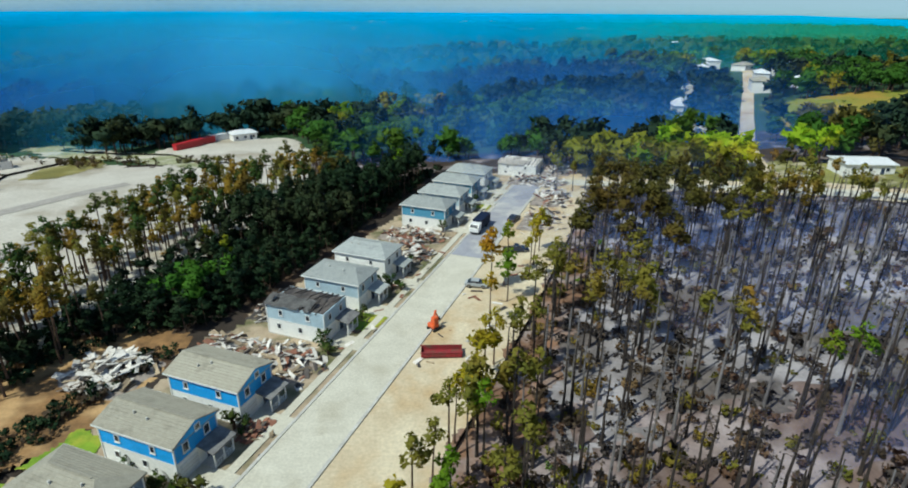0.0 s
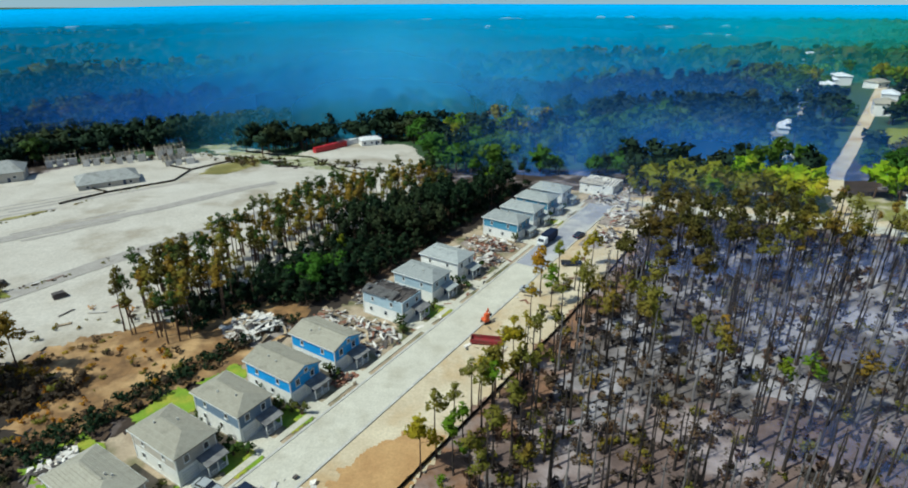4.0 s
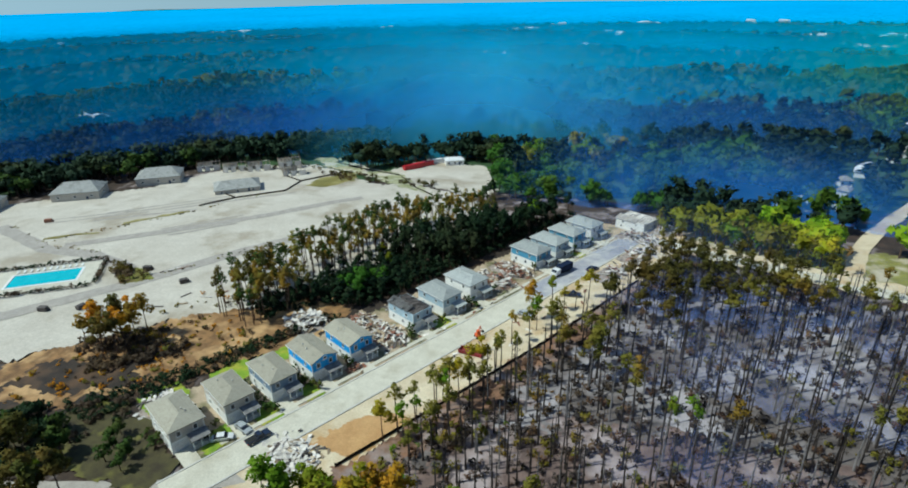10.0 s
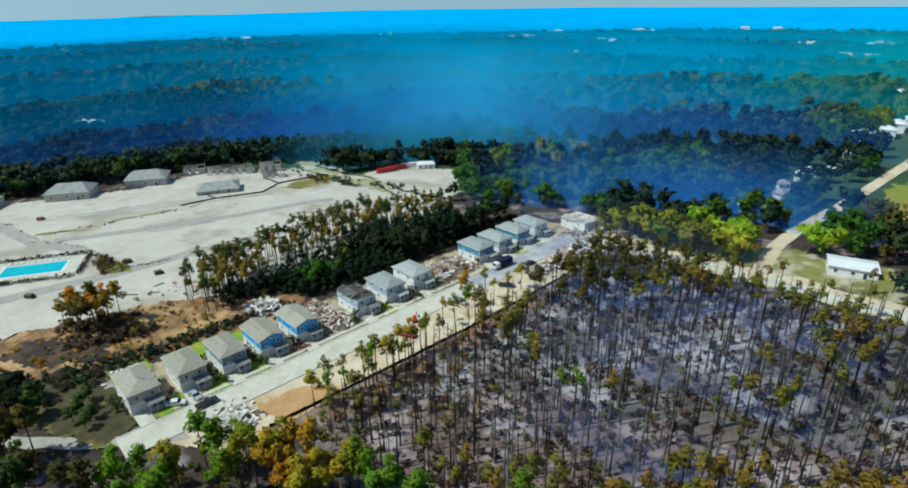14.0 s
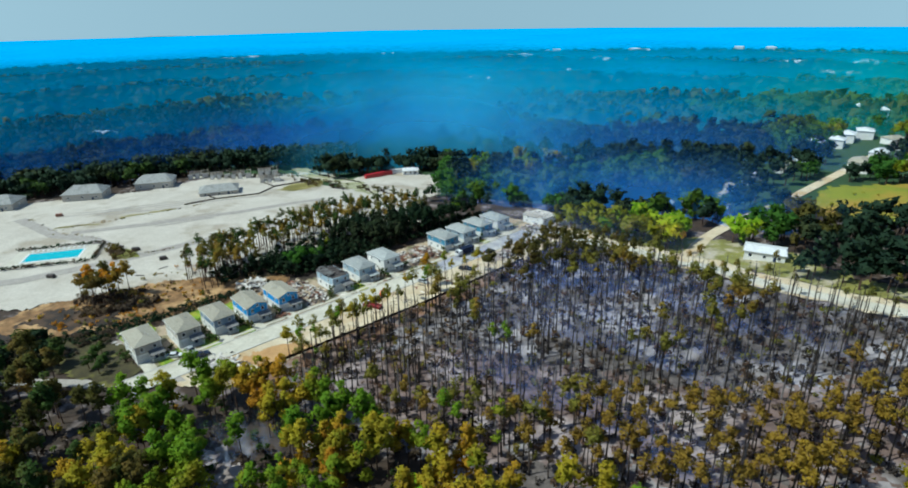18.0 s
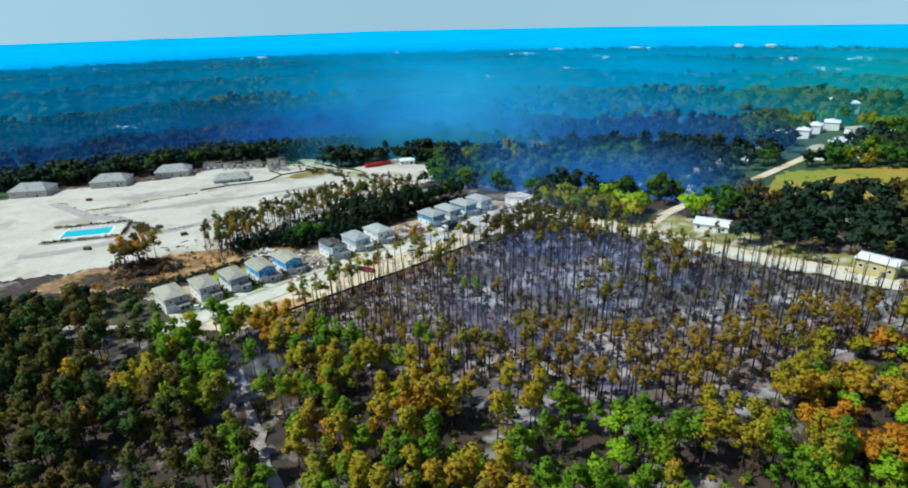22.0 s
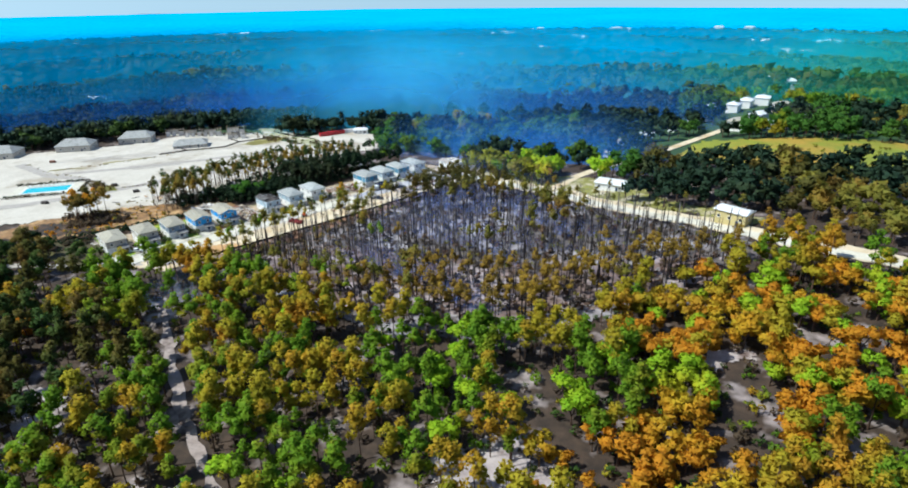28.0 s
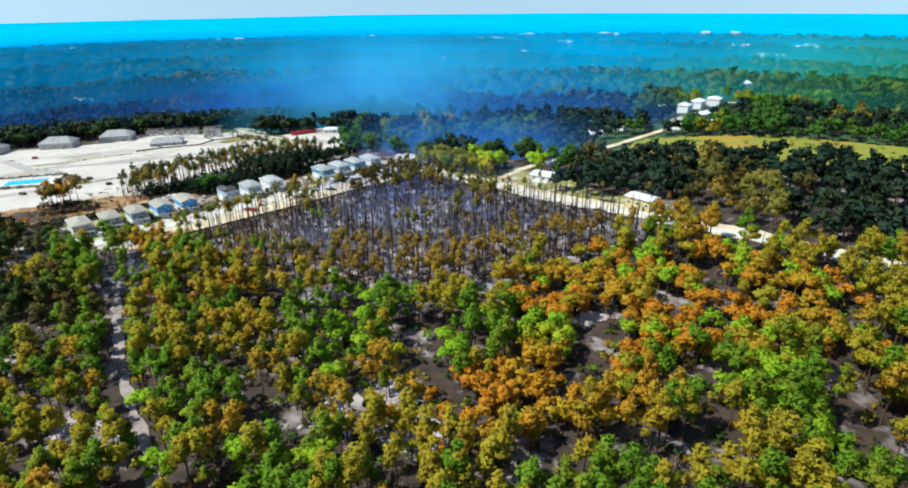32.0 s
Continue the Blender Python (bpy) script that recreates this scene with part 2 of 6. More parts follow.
M_TYRE = plain("tyre_rubber", (0.02, 0.02, 0.02), rough=0.9)
M_RIM = plain("wheel_metal", (0.5, 0.5, 0.5), rough=0.3, metal=1.0)
M_RED = plain("red_paint", (0.45, 0.02, 0.03), rough=0.35)
M_BINRED = mat("worn_red_steel", (0.3, 0.03, 0.04), (0.2, 0.04, 0.04), scale=0.8, rough=0.6, fine=4.0, c=(0.16, 0.08, 0.06), c_scale=0.6, c_amount=0.4)
M_ORANGEPAINT = plain("orange_paint", (0.7, 0.12, 0.03), rough=0.45)
M_DARKCAR = plain("dark_car_paint", (0.02, 0.03, 0.06), rough=0.25)
M_WHITECAR = plain("white_car_paint", (0.75, 0.75, 0.75), rough=0.3)
M_SILVER = plain("silver_car_paint", (0.4, 0.42, 0.44), rough=0.3)
M_FENCE = mat("black_fence_fabric", (0.015, 0.013, 0.012), (0.03, 0.025, 0.02), scale=0.5, rough=0.9)
M_WOOD = mat("broken_timber", (0.42, 0.33, 0.22), (0.25, 0.19, 0.13), scale=1.0, fine=6.0, vary=0.3)
M_PALEBOARD = mat("pale_board", (0.75, 0.71, 0.66), (0.55, 0.5, 0.45), scale=0.8, fine=5.0, vary=0.2)
M_CHAR = mat("charred_debris", (0.05, 0.045, 0.045), (0.12, 0.1, 0.09), scale=0.8, fine=5.0, vary=0.3)
M_BRICKRED = mat("red_brown_debris", (0.3, 0.13, 0.08), (0.2, 0.1, 0.07), scale=0.8, fine=5.0, vary=0.3)


# ---- tools ----
YAW = -26.43
UX, UY = 0.4451, 0.8955


def street(u, v):
    """Plan place of a point u metres along the street and v across it (towards the fence)."""
    return UX * u + UY * v, UY * u - UX * v


def smooth(a, b, x):
    t = min(1.0, max(0.0, (x - a) / (b - a)))
    return t * t * (3 - 2 * t)


def height(x, y):
    """Lie of the land: level round the street, rising to the east, falling away to the sea."""
    s = (x - 35) / 22
    rise = 0.09 * 22 * (math.log1p(math.exp(s)) if s < 30 else s)
    rise = min(rise, 17.0) * (0.55 + 0.45 * smooth(-40, 120, y)) * (1 - smooth(320, 900, y)) * (1 - smooth(400, 900, abs(x)))
    d = math.hypot(x * 0.8, y) if y > 0 else abs(x) * 0.8
    fall = 4 * smooth(170, 280, d) + 14 * smooth(300, 1500, d) + 60 * smooth(1450 + 0.25 * x, 2700 + 0.3 * x, d)
    return rise - fall


def link_mesh(name, verts, faces, materials, slots=None, parent=None, smooth_shade=False):
    me = bpy.data.meshes.new(name)
    me.from_pydata(verts, [], faces)
    for m in materials if isinstance(materials, (list, tuple)) else [materials]:
        me.materials.append(m)
    if slots is not None:
        me.polygons.foreach_set("material_index", slots)
    if smooth_shade:
        me.polygons.foreach_set("use_smooth", [True] * len(me.polygons))
    ob = new(name, me)
    if parent:
        ob.parent = parent
    return ob


def part(name, bm, material, parent=None, label=""):
    me = bpy.data.meshes.new(name)
    bmesh.ops.recalc_face_normals(bm, faces=bm.faces)
    bm.to_mesh(me)
    bm.free()
    me.materials.append(material)
    ob = new(name, me)
    if parent:
        ob.parent = parent
    return tagged(ob, label)


def box(x0, y0, z0, x1, y1, z1, bm=None, bevel=0.0, turn=None):
    bm = bm or bmesh.new()
    m = Matrix.Translation(((x0 + x1) / 2, (y0 + y1) / 2, (z0 + z1) / 2))
    if turn:
        m = m @ turn
    made = bmesh.ops.create_cube(bm, size=1, matrix=m @ Matrix.Diagonal((x1 - x0, y1 - y0, z1 - z0, 1)))
    if bevel:
        edges = list({e for v in made["verts"] for e in v.link_edges})
        bmesh.ops.bevel(bm, geom=edges, offset=bevel, segments=1, affect="EDGES")
    return bm


def prism(profile, y0, y1, bm=None):
    """A profile in x and z, drawn out along y."""
    bm = bm or bmesh.new()
    a = [bm.verts.new((x, y0, z)) for x, z in profile]
    b = [bm.verts.new((x, y1, z)) for x, z in profile]
    bm.faces.new(a)
    bm.faces.new(b[::-1])
    for i in range(len(a)):
        j = (i + 1) % len(a)
        bm.faces.new((a[i], a[j], b[j], b[i]))
    return bm


def inside(poly, x, y):
    hit = False
    for (x0, y0), (x1, y1) in zip(poly, poly[1:] + poly[:1]):
        if (y0 > y) != (y1 > y) and x < (x1 - x0) * (y - y0) / (y1 - y0) + x0:
            hit = not hit
    return hit


def patch(name, poly, lift, material, step=1.0, rag=1.5, label="", category="ground"):
    """A draped sheet of ground with a ragged edge."""
    xs, ys = [p[0] for p in poly], [p[1] for p in poly]
    x0, y0 = min(xs) - 2 * rag, min(ys) - 2 * rag
    nx, ny = int((max(xs) + 2 * rag - x0) / step) + 2, int((max(ys) + 2 * rag - y0) / step) + 2
    ids, verts, faces = {}, [], []

    def vert(i, j):
        if (i, j) not in ids:
            x, y = x0 + i * step, y0 + j * step
            ids[i, j] = len(verts)
            x, y = x + 0.42 * step * noise.noise((x * 1.7, y * 1.7, 4.0)) * 1.6, y + 0.42 * step * noise.noise((x * 1.7, y * 1.7, 11.0)) * 1.6
            verts.append((x, y, height(x, y) + lift))
        return ids[i, j]

    for i in range(nx):
        for j in range(ny):
            x, y = x0 + (i + 0.5) * step, y0 + (j + 0.5) * step
            dx, dy = noise.noise((x * 0.13, y * 0.13, 3.0)) + 0.5 * noise.noise((x * 0.5, y * 0.5, 1.0)), noise.noise((x * 0.13, y * 0.13, 9.0)) + 0.5 * noise.noise((x * 0.5, y * 0.5, 7.0))
            if inside(poly, x + rag * 1.6 * dx, y + rag * 1.6 * dy):
                faces.append((vert(i, j), vert(i + 1, j), vert(i + 1, j + 1), vert(i, j + 1)))
    return tagged(link_mesh(name, verts, faces, material), label, category, kind="structure")


def strip(name, line, width, lift, material, label="", category="road", thick=0.0, wobble=0.0, step=3.0):
    """A draped band along a line of plan points; thick gives it side faces."""
    pts = []
    for (x0, y0), (x1, y1) in zip(line, line[1:]):
        n = max(1, int(math.hypot(x1 - x0, y1 - y0) / step))
        pts += [(x0 + (x1 - x0) * i / n, y0 + (y1 - y0) * i / n) for i in range(n)]
    pts.append(line[-1])
    verts, faces = [], []
    for i, (x, y) in enumerate(pts):
        a, b = pts[max(0, i - 1)], pts[min(len(pts) - 1, i + 1)]
        d = math.hypot(b[0] - a[0], b[1] - a[1])
        nx, ny = -(b[1] - a[1]) / d, (b[0] - a[0]) / d
        for side in (1, -1):
            w = side * (width / 2 + wobble * noise.noise((x * 0.2, y * 0.2, side * 5.0)))
            px, py = x + nx * w, y + ny * w
            verts.append((px, py, height(px, py) + lift))
    n = len(pts)
    faces = [(2 * i, 2 * i + 1, 2 * i + 3, 2 * i + 2) for i in range(n - 1)]
    if thick:
        base = len(verts)
        verts += [(x, y, z - thick) for x, y, z in verts]
        for i in range(n - 1):
            faces += [(2 * i, 2 * i + 2, base + 2 * i + 2, base + 2 * i), (2 * i + 1, base + 2 * i + 1, base + 2 * i + 3, 2 * i + 3)]
        faces += [(0, base, base + 1, 1), (2 * n - 2, 2 * n - 1, base + 2 * n - 1, base + 2 * n - 2)]
    return tagged(link_mesh(name, verts, faces, material), label, category, kind="structure")


# ---- land and sea ----
def axis(near, far, step, growth):
    v, s, out = near, step, [0.0]
    while out[-1] < far:
        out.append(out[-1] + s)
        if out[-1] > near:
            s *= growth
    return out


side_x = axis(320, 3800, 6, 1.22)
xs = sorted({-x for x in side_x} | set(side_x))
ys = [-y for y in reversed(axis(200, 700, 6, 1.3)[1:])] + axis(420, 4200, 6, 1.16)
verts = [(x, y, height(x, y) + 0.25 * noise.noise((x * 0.05, y * 0.05, 0.0))) for y in ys for x in xs]
w = len(xs)
faces = [(j * w + i, j * w + i + 1, (j + 1) * w + i + 1, (j + 1) * w + i) for j in range(len(ys) - 1) for i in range(w - 1)]
slots = [1 if (verts[f[0]][1] > 215 or verts[f[0]][0] < -260) else 0 for f in faces]
tagged(link_mesh("ground", verts, faces, [M_FLOOR, M_LANDFAR], slots, smooth_shade=True), "sandy wooded ground falling away to the distant coast", "ground", kind="structure")
SEA = -57.0
tagged(link_mesh("water", [(-4600, 500, SEA), (3800, 500, SEA), (3200, 4600, SEA), (-600, 4930, SEA), (-2400, 4500, SEA), (-4400, 2600, SEA)], [(0, 1, 2, 3, 4, 5)], M_SEA), "bright cyan sea along the horizon", "sea", kind="structure")

# smoke, and the haze of distance put into tinted see-through sheets
def haze(name, x0, y0, radius, low, top, thick, colour, a0, a1, seed, label, sides=None, east_colour=None):
    """A leaning see-through sheet that tints what lies behind with smoke and distance haze; sides = bearing and the
    cross distances (as shares of the radius) where it thins out.
    """
    m = bpy.data.materials.new(name)
    m.use_nodes = True
    n, k = m.node_tree.nodes, m.node_tree.links.new
    n.remove(n["Principled BSDF"])
    geo, sep, nz = n.new("ShaderNodeNewGeometry"), n.new("ShaderNodeSeparateXYZ"), n.new("ShaderNodeTexNoise")
    nz.inputs["Scale"].default_value, nz.inputs["Detail"].default_value = 3.2 / radius, 3.0
    k(geo.outputs["Position"], nz.inputs["Vector"])
    k(geo.outputs["Position"], sep.inputs[0])
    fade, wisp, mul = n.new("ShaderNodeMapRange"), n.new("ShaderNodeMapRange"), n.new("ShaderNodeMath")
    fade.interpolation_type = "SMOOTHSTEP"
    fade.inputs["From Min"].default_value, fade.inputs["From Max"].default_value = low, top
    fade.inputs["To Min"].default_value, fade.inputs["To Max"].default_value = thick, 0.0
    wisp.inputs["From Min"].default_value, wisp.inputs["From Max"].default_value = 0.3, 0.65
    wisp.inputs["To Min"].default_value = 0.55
    mul.operation = "MULTIPLY"
    k(sep.outputs["Z"], fade.inputs["Value"])
    k(nz.outputs["Fac"], wisp.inputs["Value"])
    aim, east, mul2 = n.new("ShaderNodeVectorMath"), n.new("ShaderNodeMapRange"), n.new("ShaderNodeMath")
    aim.operation, mul2.operation, east.interpolation_type = "DOT_PRODUCT", "MULTIPLY", "SMOOTHSTEP"
    aim.inputs[1].default_value = (math.cos(radians(14)) / radius, -math.sin(radians(14)) / radius, 0)
    west = n.new("ShaderNodeMapRange")
    west.interpolation_type = "SMOOTHSTEP"
    west.inputs["From Min"].default_value, west.inputs["From Max"].default_value, west.inputs["To Min"].default_value = -0.95, -0.45, 0.8
    mul3 = n.new("ShaderNodeMath")
    mul3.operation = "MULTIPLY"
    east.inputs["From Min"].default_value, east.inputs["From Max"].default_value, east.inputs["To Min"].default_value, east.inputs["To Max"].default_value = -0.1, 0.45, 1.0, 0.5
    if sides:
        b, w0, w1, wv, e0, e1, ev = sides
        aim.inputs[1].default_value = (math.cos(radians(b)) / radius, -math.sin(radians(b)) / radius, 0)
        off = (x0 * math.cos(radians(b)) - y0 * math.sin(radians(b))) / radius
        west.inputs["From Min"].default_value, west.inputs["From Max"].default_value, west.inputs["To Min"].default_value = w0 + off, w1 + off, wv
        east.inputs["From Min"].default_value, east.inputs["From Max"].default_value, east.inputs["To Max"].default_value = e0 + off, e1 + off, ev
    k(geo.outputs["Position"], aim.inputs[0])
    k(aim.outputs["Value"], east.inputs["Value"])
    k(fade.outputs[0], mul2.inputs[0])
    k(aim.outputs["Value"], west.inputs["Value"])
    k(east.outputs[0], mul3.inputs[0])
    k(west.outputs[0], mul3.inputs[1])
    k(mul3.outputs[0], mul2.inputs[1])
    k(mul2.outputs[0], mul.inputs[0])
    k(wisp.outputs[0], mul.inputs[1])
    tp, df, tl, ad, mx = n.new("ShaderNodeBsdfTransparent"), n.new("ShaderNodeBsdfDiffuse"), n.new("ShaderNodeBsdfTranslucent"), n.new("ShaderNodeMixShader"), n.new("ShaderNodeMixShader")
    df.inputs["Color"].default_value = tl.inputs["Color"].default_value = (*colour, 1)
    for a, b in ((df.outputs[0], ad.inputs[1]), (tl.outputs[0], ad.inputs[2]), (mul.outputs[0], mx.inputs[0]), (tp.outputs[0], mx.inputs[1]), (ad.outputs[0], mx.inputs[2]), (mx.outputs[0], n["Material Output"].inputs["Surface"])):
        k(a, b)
    # the haze tint shifts from blue to green-teal eastwards
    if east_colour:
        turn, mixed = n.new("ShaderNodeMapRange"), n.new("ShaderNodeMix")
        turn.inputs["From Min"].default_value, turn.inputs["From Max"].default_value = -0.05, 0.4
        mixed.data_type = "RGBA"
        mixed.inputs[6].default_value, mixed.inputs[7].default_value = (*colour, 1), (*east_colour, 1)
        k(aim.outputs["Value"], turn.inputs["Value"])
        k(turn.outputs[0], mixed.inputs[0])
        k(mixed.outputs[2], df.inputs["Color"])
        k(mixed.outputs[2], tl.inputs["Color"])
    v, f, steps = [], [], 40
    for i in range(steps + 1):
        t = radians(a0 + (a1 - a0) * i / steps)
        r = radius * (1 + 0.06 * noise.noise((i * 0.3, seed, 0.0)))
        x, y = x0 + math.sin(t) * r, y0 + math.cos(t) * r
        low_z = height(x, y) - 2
        # leans back to catch more sun, so the haze renders brighter
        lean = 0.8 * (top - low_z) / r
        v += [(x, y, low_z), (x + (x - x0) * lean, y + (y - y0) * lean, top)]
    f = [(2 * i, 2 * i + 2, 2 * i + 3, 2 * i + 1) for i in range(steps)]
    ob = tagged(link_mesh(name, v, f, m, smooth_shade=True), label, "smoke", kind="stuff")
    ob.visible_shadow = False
    return ob


# four rings tint the far woods with the blue haze of distance
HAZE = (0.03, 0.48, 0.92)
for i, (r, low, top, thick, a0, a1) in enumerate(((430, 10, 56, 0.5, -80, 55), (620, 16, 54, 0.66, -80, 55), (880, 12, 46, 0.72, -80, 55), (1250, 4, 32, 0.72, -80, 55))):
    haze("smoke_haze", 40, 0, r, low, top, thick, HAZE, a0, a1, i * 3.7, "tinted sheet standing in for blue distance haze over the far woods", east_colour=(0.05, 0.46, 0.3))

# navy sheets: smoke at the street's end, elsewhere haze tint over the woods
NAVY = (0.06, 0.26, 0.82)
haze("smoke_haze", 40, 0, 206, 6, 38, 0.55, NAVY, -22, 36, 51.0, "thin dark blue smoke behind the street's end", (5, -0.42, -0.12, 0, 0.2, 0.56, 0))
haze("smoke_haze", -60, 60, 228, 3, 38, 0.58, (0.03, 0.15, 0.5), -105, 12, 54.0, "dark blue tinted haze sheet behind the sand lot", (-48, -0.82, -0.4, 0, 0.55, 0.85, 0))
haze("smoke_haze", 40, 0, 330, 8, 46, 0.52, NAVY, -70, 50, 57.0, "dark blue tinted haze sheet among the middle woods", (-10, -0.8, -0.4, 0.0, 0.2, 0.75, 0))
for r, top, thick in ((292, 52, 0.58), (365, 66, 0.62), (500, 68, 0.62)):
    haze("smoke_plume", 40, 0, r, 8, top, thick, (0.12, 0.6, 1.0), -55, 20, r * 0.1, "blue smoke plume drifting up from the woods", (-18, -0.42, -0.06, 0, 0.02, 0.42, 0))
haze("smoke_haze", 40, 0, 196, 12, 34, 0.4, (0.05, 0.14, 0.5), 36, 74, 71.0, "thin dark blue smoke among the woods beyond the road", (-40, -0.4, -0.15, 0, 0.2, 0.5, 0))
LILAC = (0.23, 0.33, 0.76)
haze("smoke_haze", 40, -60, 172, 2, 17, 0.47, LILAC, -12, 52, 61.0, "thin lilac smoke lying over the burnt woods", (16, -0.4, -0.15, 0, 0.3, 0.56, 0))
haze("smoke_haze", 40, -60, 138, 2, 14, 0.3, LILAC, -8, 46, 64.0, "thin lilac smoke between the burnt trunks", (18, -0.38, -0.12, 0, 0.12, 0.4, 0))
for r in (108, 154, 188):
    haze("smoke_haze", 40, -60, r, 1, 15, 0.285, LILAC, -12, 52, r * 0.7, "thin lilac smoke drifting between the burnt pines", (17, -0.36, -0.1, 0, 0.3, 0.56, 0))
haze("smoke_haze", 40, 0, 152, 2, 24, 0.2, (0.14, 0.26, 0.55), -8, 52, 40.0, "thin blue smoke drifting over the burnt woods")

haze("smoke_wisp", 45, -35, 50, 0, 10, 0.5, (0.42, 0.52, 0.76), -58, -26, 83.0, "small pale blue wisp of smoke over the path", (-42, -0.26, -0.05, 0, 0.05, 0.26, 0))

# bare lot, scrub and burnt ground
LOT = [(-135, 22), (-113, 38), (-87, 68), (-64, 80), (-58, 99), (-47, 119), (-37, 143), (-24, 157), (-14, 172), (-34, 200), (-60, 212), (-92, 210), (-140, 238), (-185, 218), (-200, 172), (-250, 126), (-270, 60), (-200, 20)]
patch("ground_lot", LOT, 0.30, M_SAND, 1.6, 1.5, "cleared building lot of white sand")
patch("ground_lot_back", [(-98, 224), (-60, 213), (-34, 201), (-28, 214), (-36, 240), (-48, 262), (-84, 268)], 0.35, M_SAND, 1.6, 2, "cleared patch of white sand beside the woods")
patch("ground_scrub", [(-110, 22), (-112, 38), (-88, 67), (-72, 80), (-60, 86), (-48, 98), (-38, 90), (-40, 76), (-44, 68), (-62, 47), (-80, 30)], 0.34, M_SCRUB, 1.0, 2, "rust-brown scrub beside the sand lot")
patch("ground_dirt", [(-125, -6), (-110, 22), (-82, 32), (-62, 50), (-56, 46), (-68, 26), (-72, 6), (-92, -12)], 0.30, M_DIRT_SHADE, 1.0, 2, "dark brown bare earth behind the houses")
patch("ground_burnt", [(-2, 40), (24, 90), (44, 130), (56, 153), (80, 146), (106, 133), (130, 119), (152, 108), (188, 92), (184, 76), (160, 50), (124, 12), (84, 8), (40, 20), (10, 26)], 0.30, M_ASH, 0.9, 3, "ash-grey burnt ground under dead pines")
patch("ground_lots", [street(4, -70), street(175, -66), street(178, -44), street(4, -44)], 0.32, mat("yard_soil", (0.5, 0.4, 0.28), (0.33, 0.25, 0.17), scale=0.25, fine=2.5, bump=0.3, c=(0.12, 0.12, 0.05), c_scale=0.12), 1.0, 1.2, "sandy yards round the row of houses")
# dark patch standing in for the woods' shade on the ground
patch("ground_dirt_back", [street(40, -66), street(172, -65), street(176, -80), street(110, -86), street(60, -92), street(40, -84)], 0.31, M_DIRT_SHADE, 1.0, 2, "earth between houses and woods, darkened for the woods' shade")
patch("ground_verge", [street(6, -37), street(190, -38), street(186, -24), street(140, -21), street(30, -22), street(14, -22)], 0.33, M_STREETSAND, 0.7, 0.8, "pale sandy strip between street and fence")
patch("ground_fence_edge", [street(24, -22.5), street(140, -20.3), street(140, -15), street(90, -13), street(40, -14), street(24, -17)], 0.39, mat("red_brown_earth", (0.27, 0.145, 0.085), (0.15, 0.09, 0.06), scale=0.3, fine=2.5, bump=0.4, c=(0.3, 0.25, 0.24), c_scale=0.12), 0.8, 1.6, "red-brown burnt earth along the fence")
patch("ground_clay", [street(26, -33), street(44, -31), street(46, -23), street(28, -23)], 0.38, M_ORANGE, 0.4, 1.6, "orange clay patch beside the street")

patch("ground_scorched", [(2, 42), (16, 62), (60, 64), (100, 58), (140, 68), (178, 80), (160, 50), (120, 28), (60, 22), (20, 28)], 0.34, mat("scorched_earth", (0.21, 0.145, 0.125), (0.1, 0.07, 0.064), scale=0.25, fine=2.4, bump=0.4, c=(0.36, 0.3, 0.3), c_scale=0.08, c_amount=0.5), 1.0, 7, "reddish-brown scorched ground under the pines")

# brown scrub with the golden pines' cast shadow put into its dark colour
patch("ground_dark_scrub", [(-104, 30), (-100, 42), (-88, 46), (-78, 60), (-72, 58), (-76, 46), (-70, 44), (-80, 34)], 0.37, M_DIRT_SHADE, 0.8, 2.2, "brown scrub below the golden pines, darkened for their shadow")
patch("ground_pool_lawn", [(-134, 93), (-122, 93.5), (-112, 88.5), (-119, 82), (-126, 86)], 0.42, mat("pool_lawn", (0.2, 0.22, 0.03), (0.13, 0.1, 0.035), scale=0.25, fine=2.5, bump=0.4, c=(0.1, 0.06, 0.03), c_scale=0.15), 0.6, 0.8, "patchy brown and green lawn beside the pool", "lawn")

patch("ground_weeds", [street(-30, -92), street(2, -78), street(3, -50), street(-4, -44), street(-10, -50), street(-16, -66), street(-40, -84)], 0.40, mat("weedy_earth", (0.085, 0.075, 0.028), (0.04, 0.032, 0.018), scale=0.3, fine=2.5, bump=0.4, c=(0.2, 0.19, 0.04), c_scale=0.12, c_amount=0.35), 0.8, 2, "dark weedy earth beside the beige house", "ground")

# streets
strip("road", [street(-2, -40.5), street(184, -40.5)], 8.0, 0.42, M_CONCRETE, "pale sun-bleached concrete street", thick=0.2)
for v in (-44.75, -36.25):
    strip("kerb", [street(-2, v), street(184, v)], 0.45, 0.52, M_KERB, "pale concrete kerb along the street", "kerb", thick=0.3)
strip("road_patched", [street(112, -40.5), street(184, -40.5)], 7.7, 0.45, mat("lilac_grey_asphalt", (0.36, 0.36, 0.4), (0.29, 0.285, 0.32), scale=0.2, fine=3.0, c=(0.5, 0.48, 0.46), c_scale=0.12), "grey asphalt at the far end of the street", wobble=0.3)
strip("pavement", [street(12, -46.6), street(176, -46.6)], 1.3, 0.47, M_CONCRETE, "pale concrete sidewalk in front of the houses", "pavement", thick=0.15)
strip("road_dirt_track", [(-95, -4), (-68, 8), (-48, 14), (-26, 24), street(8, -40)], 3.6, 0.36, M_TRACK, "pale sand track leading to the street", wobble=1.0)
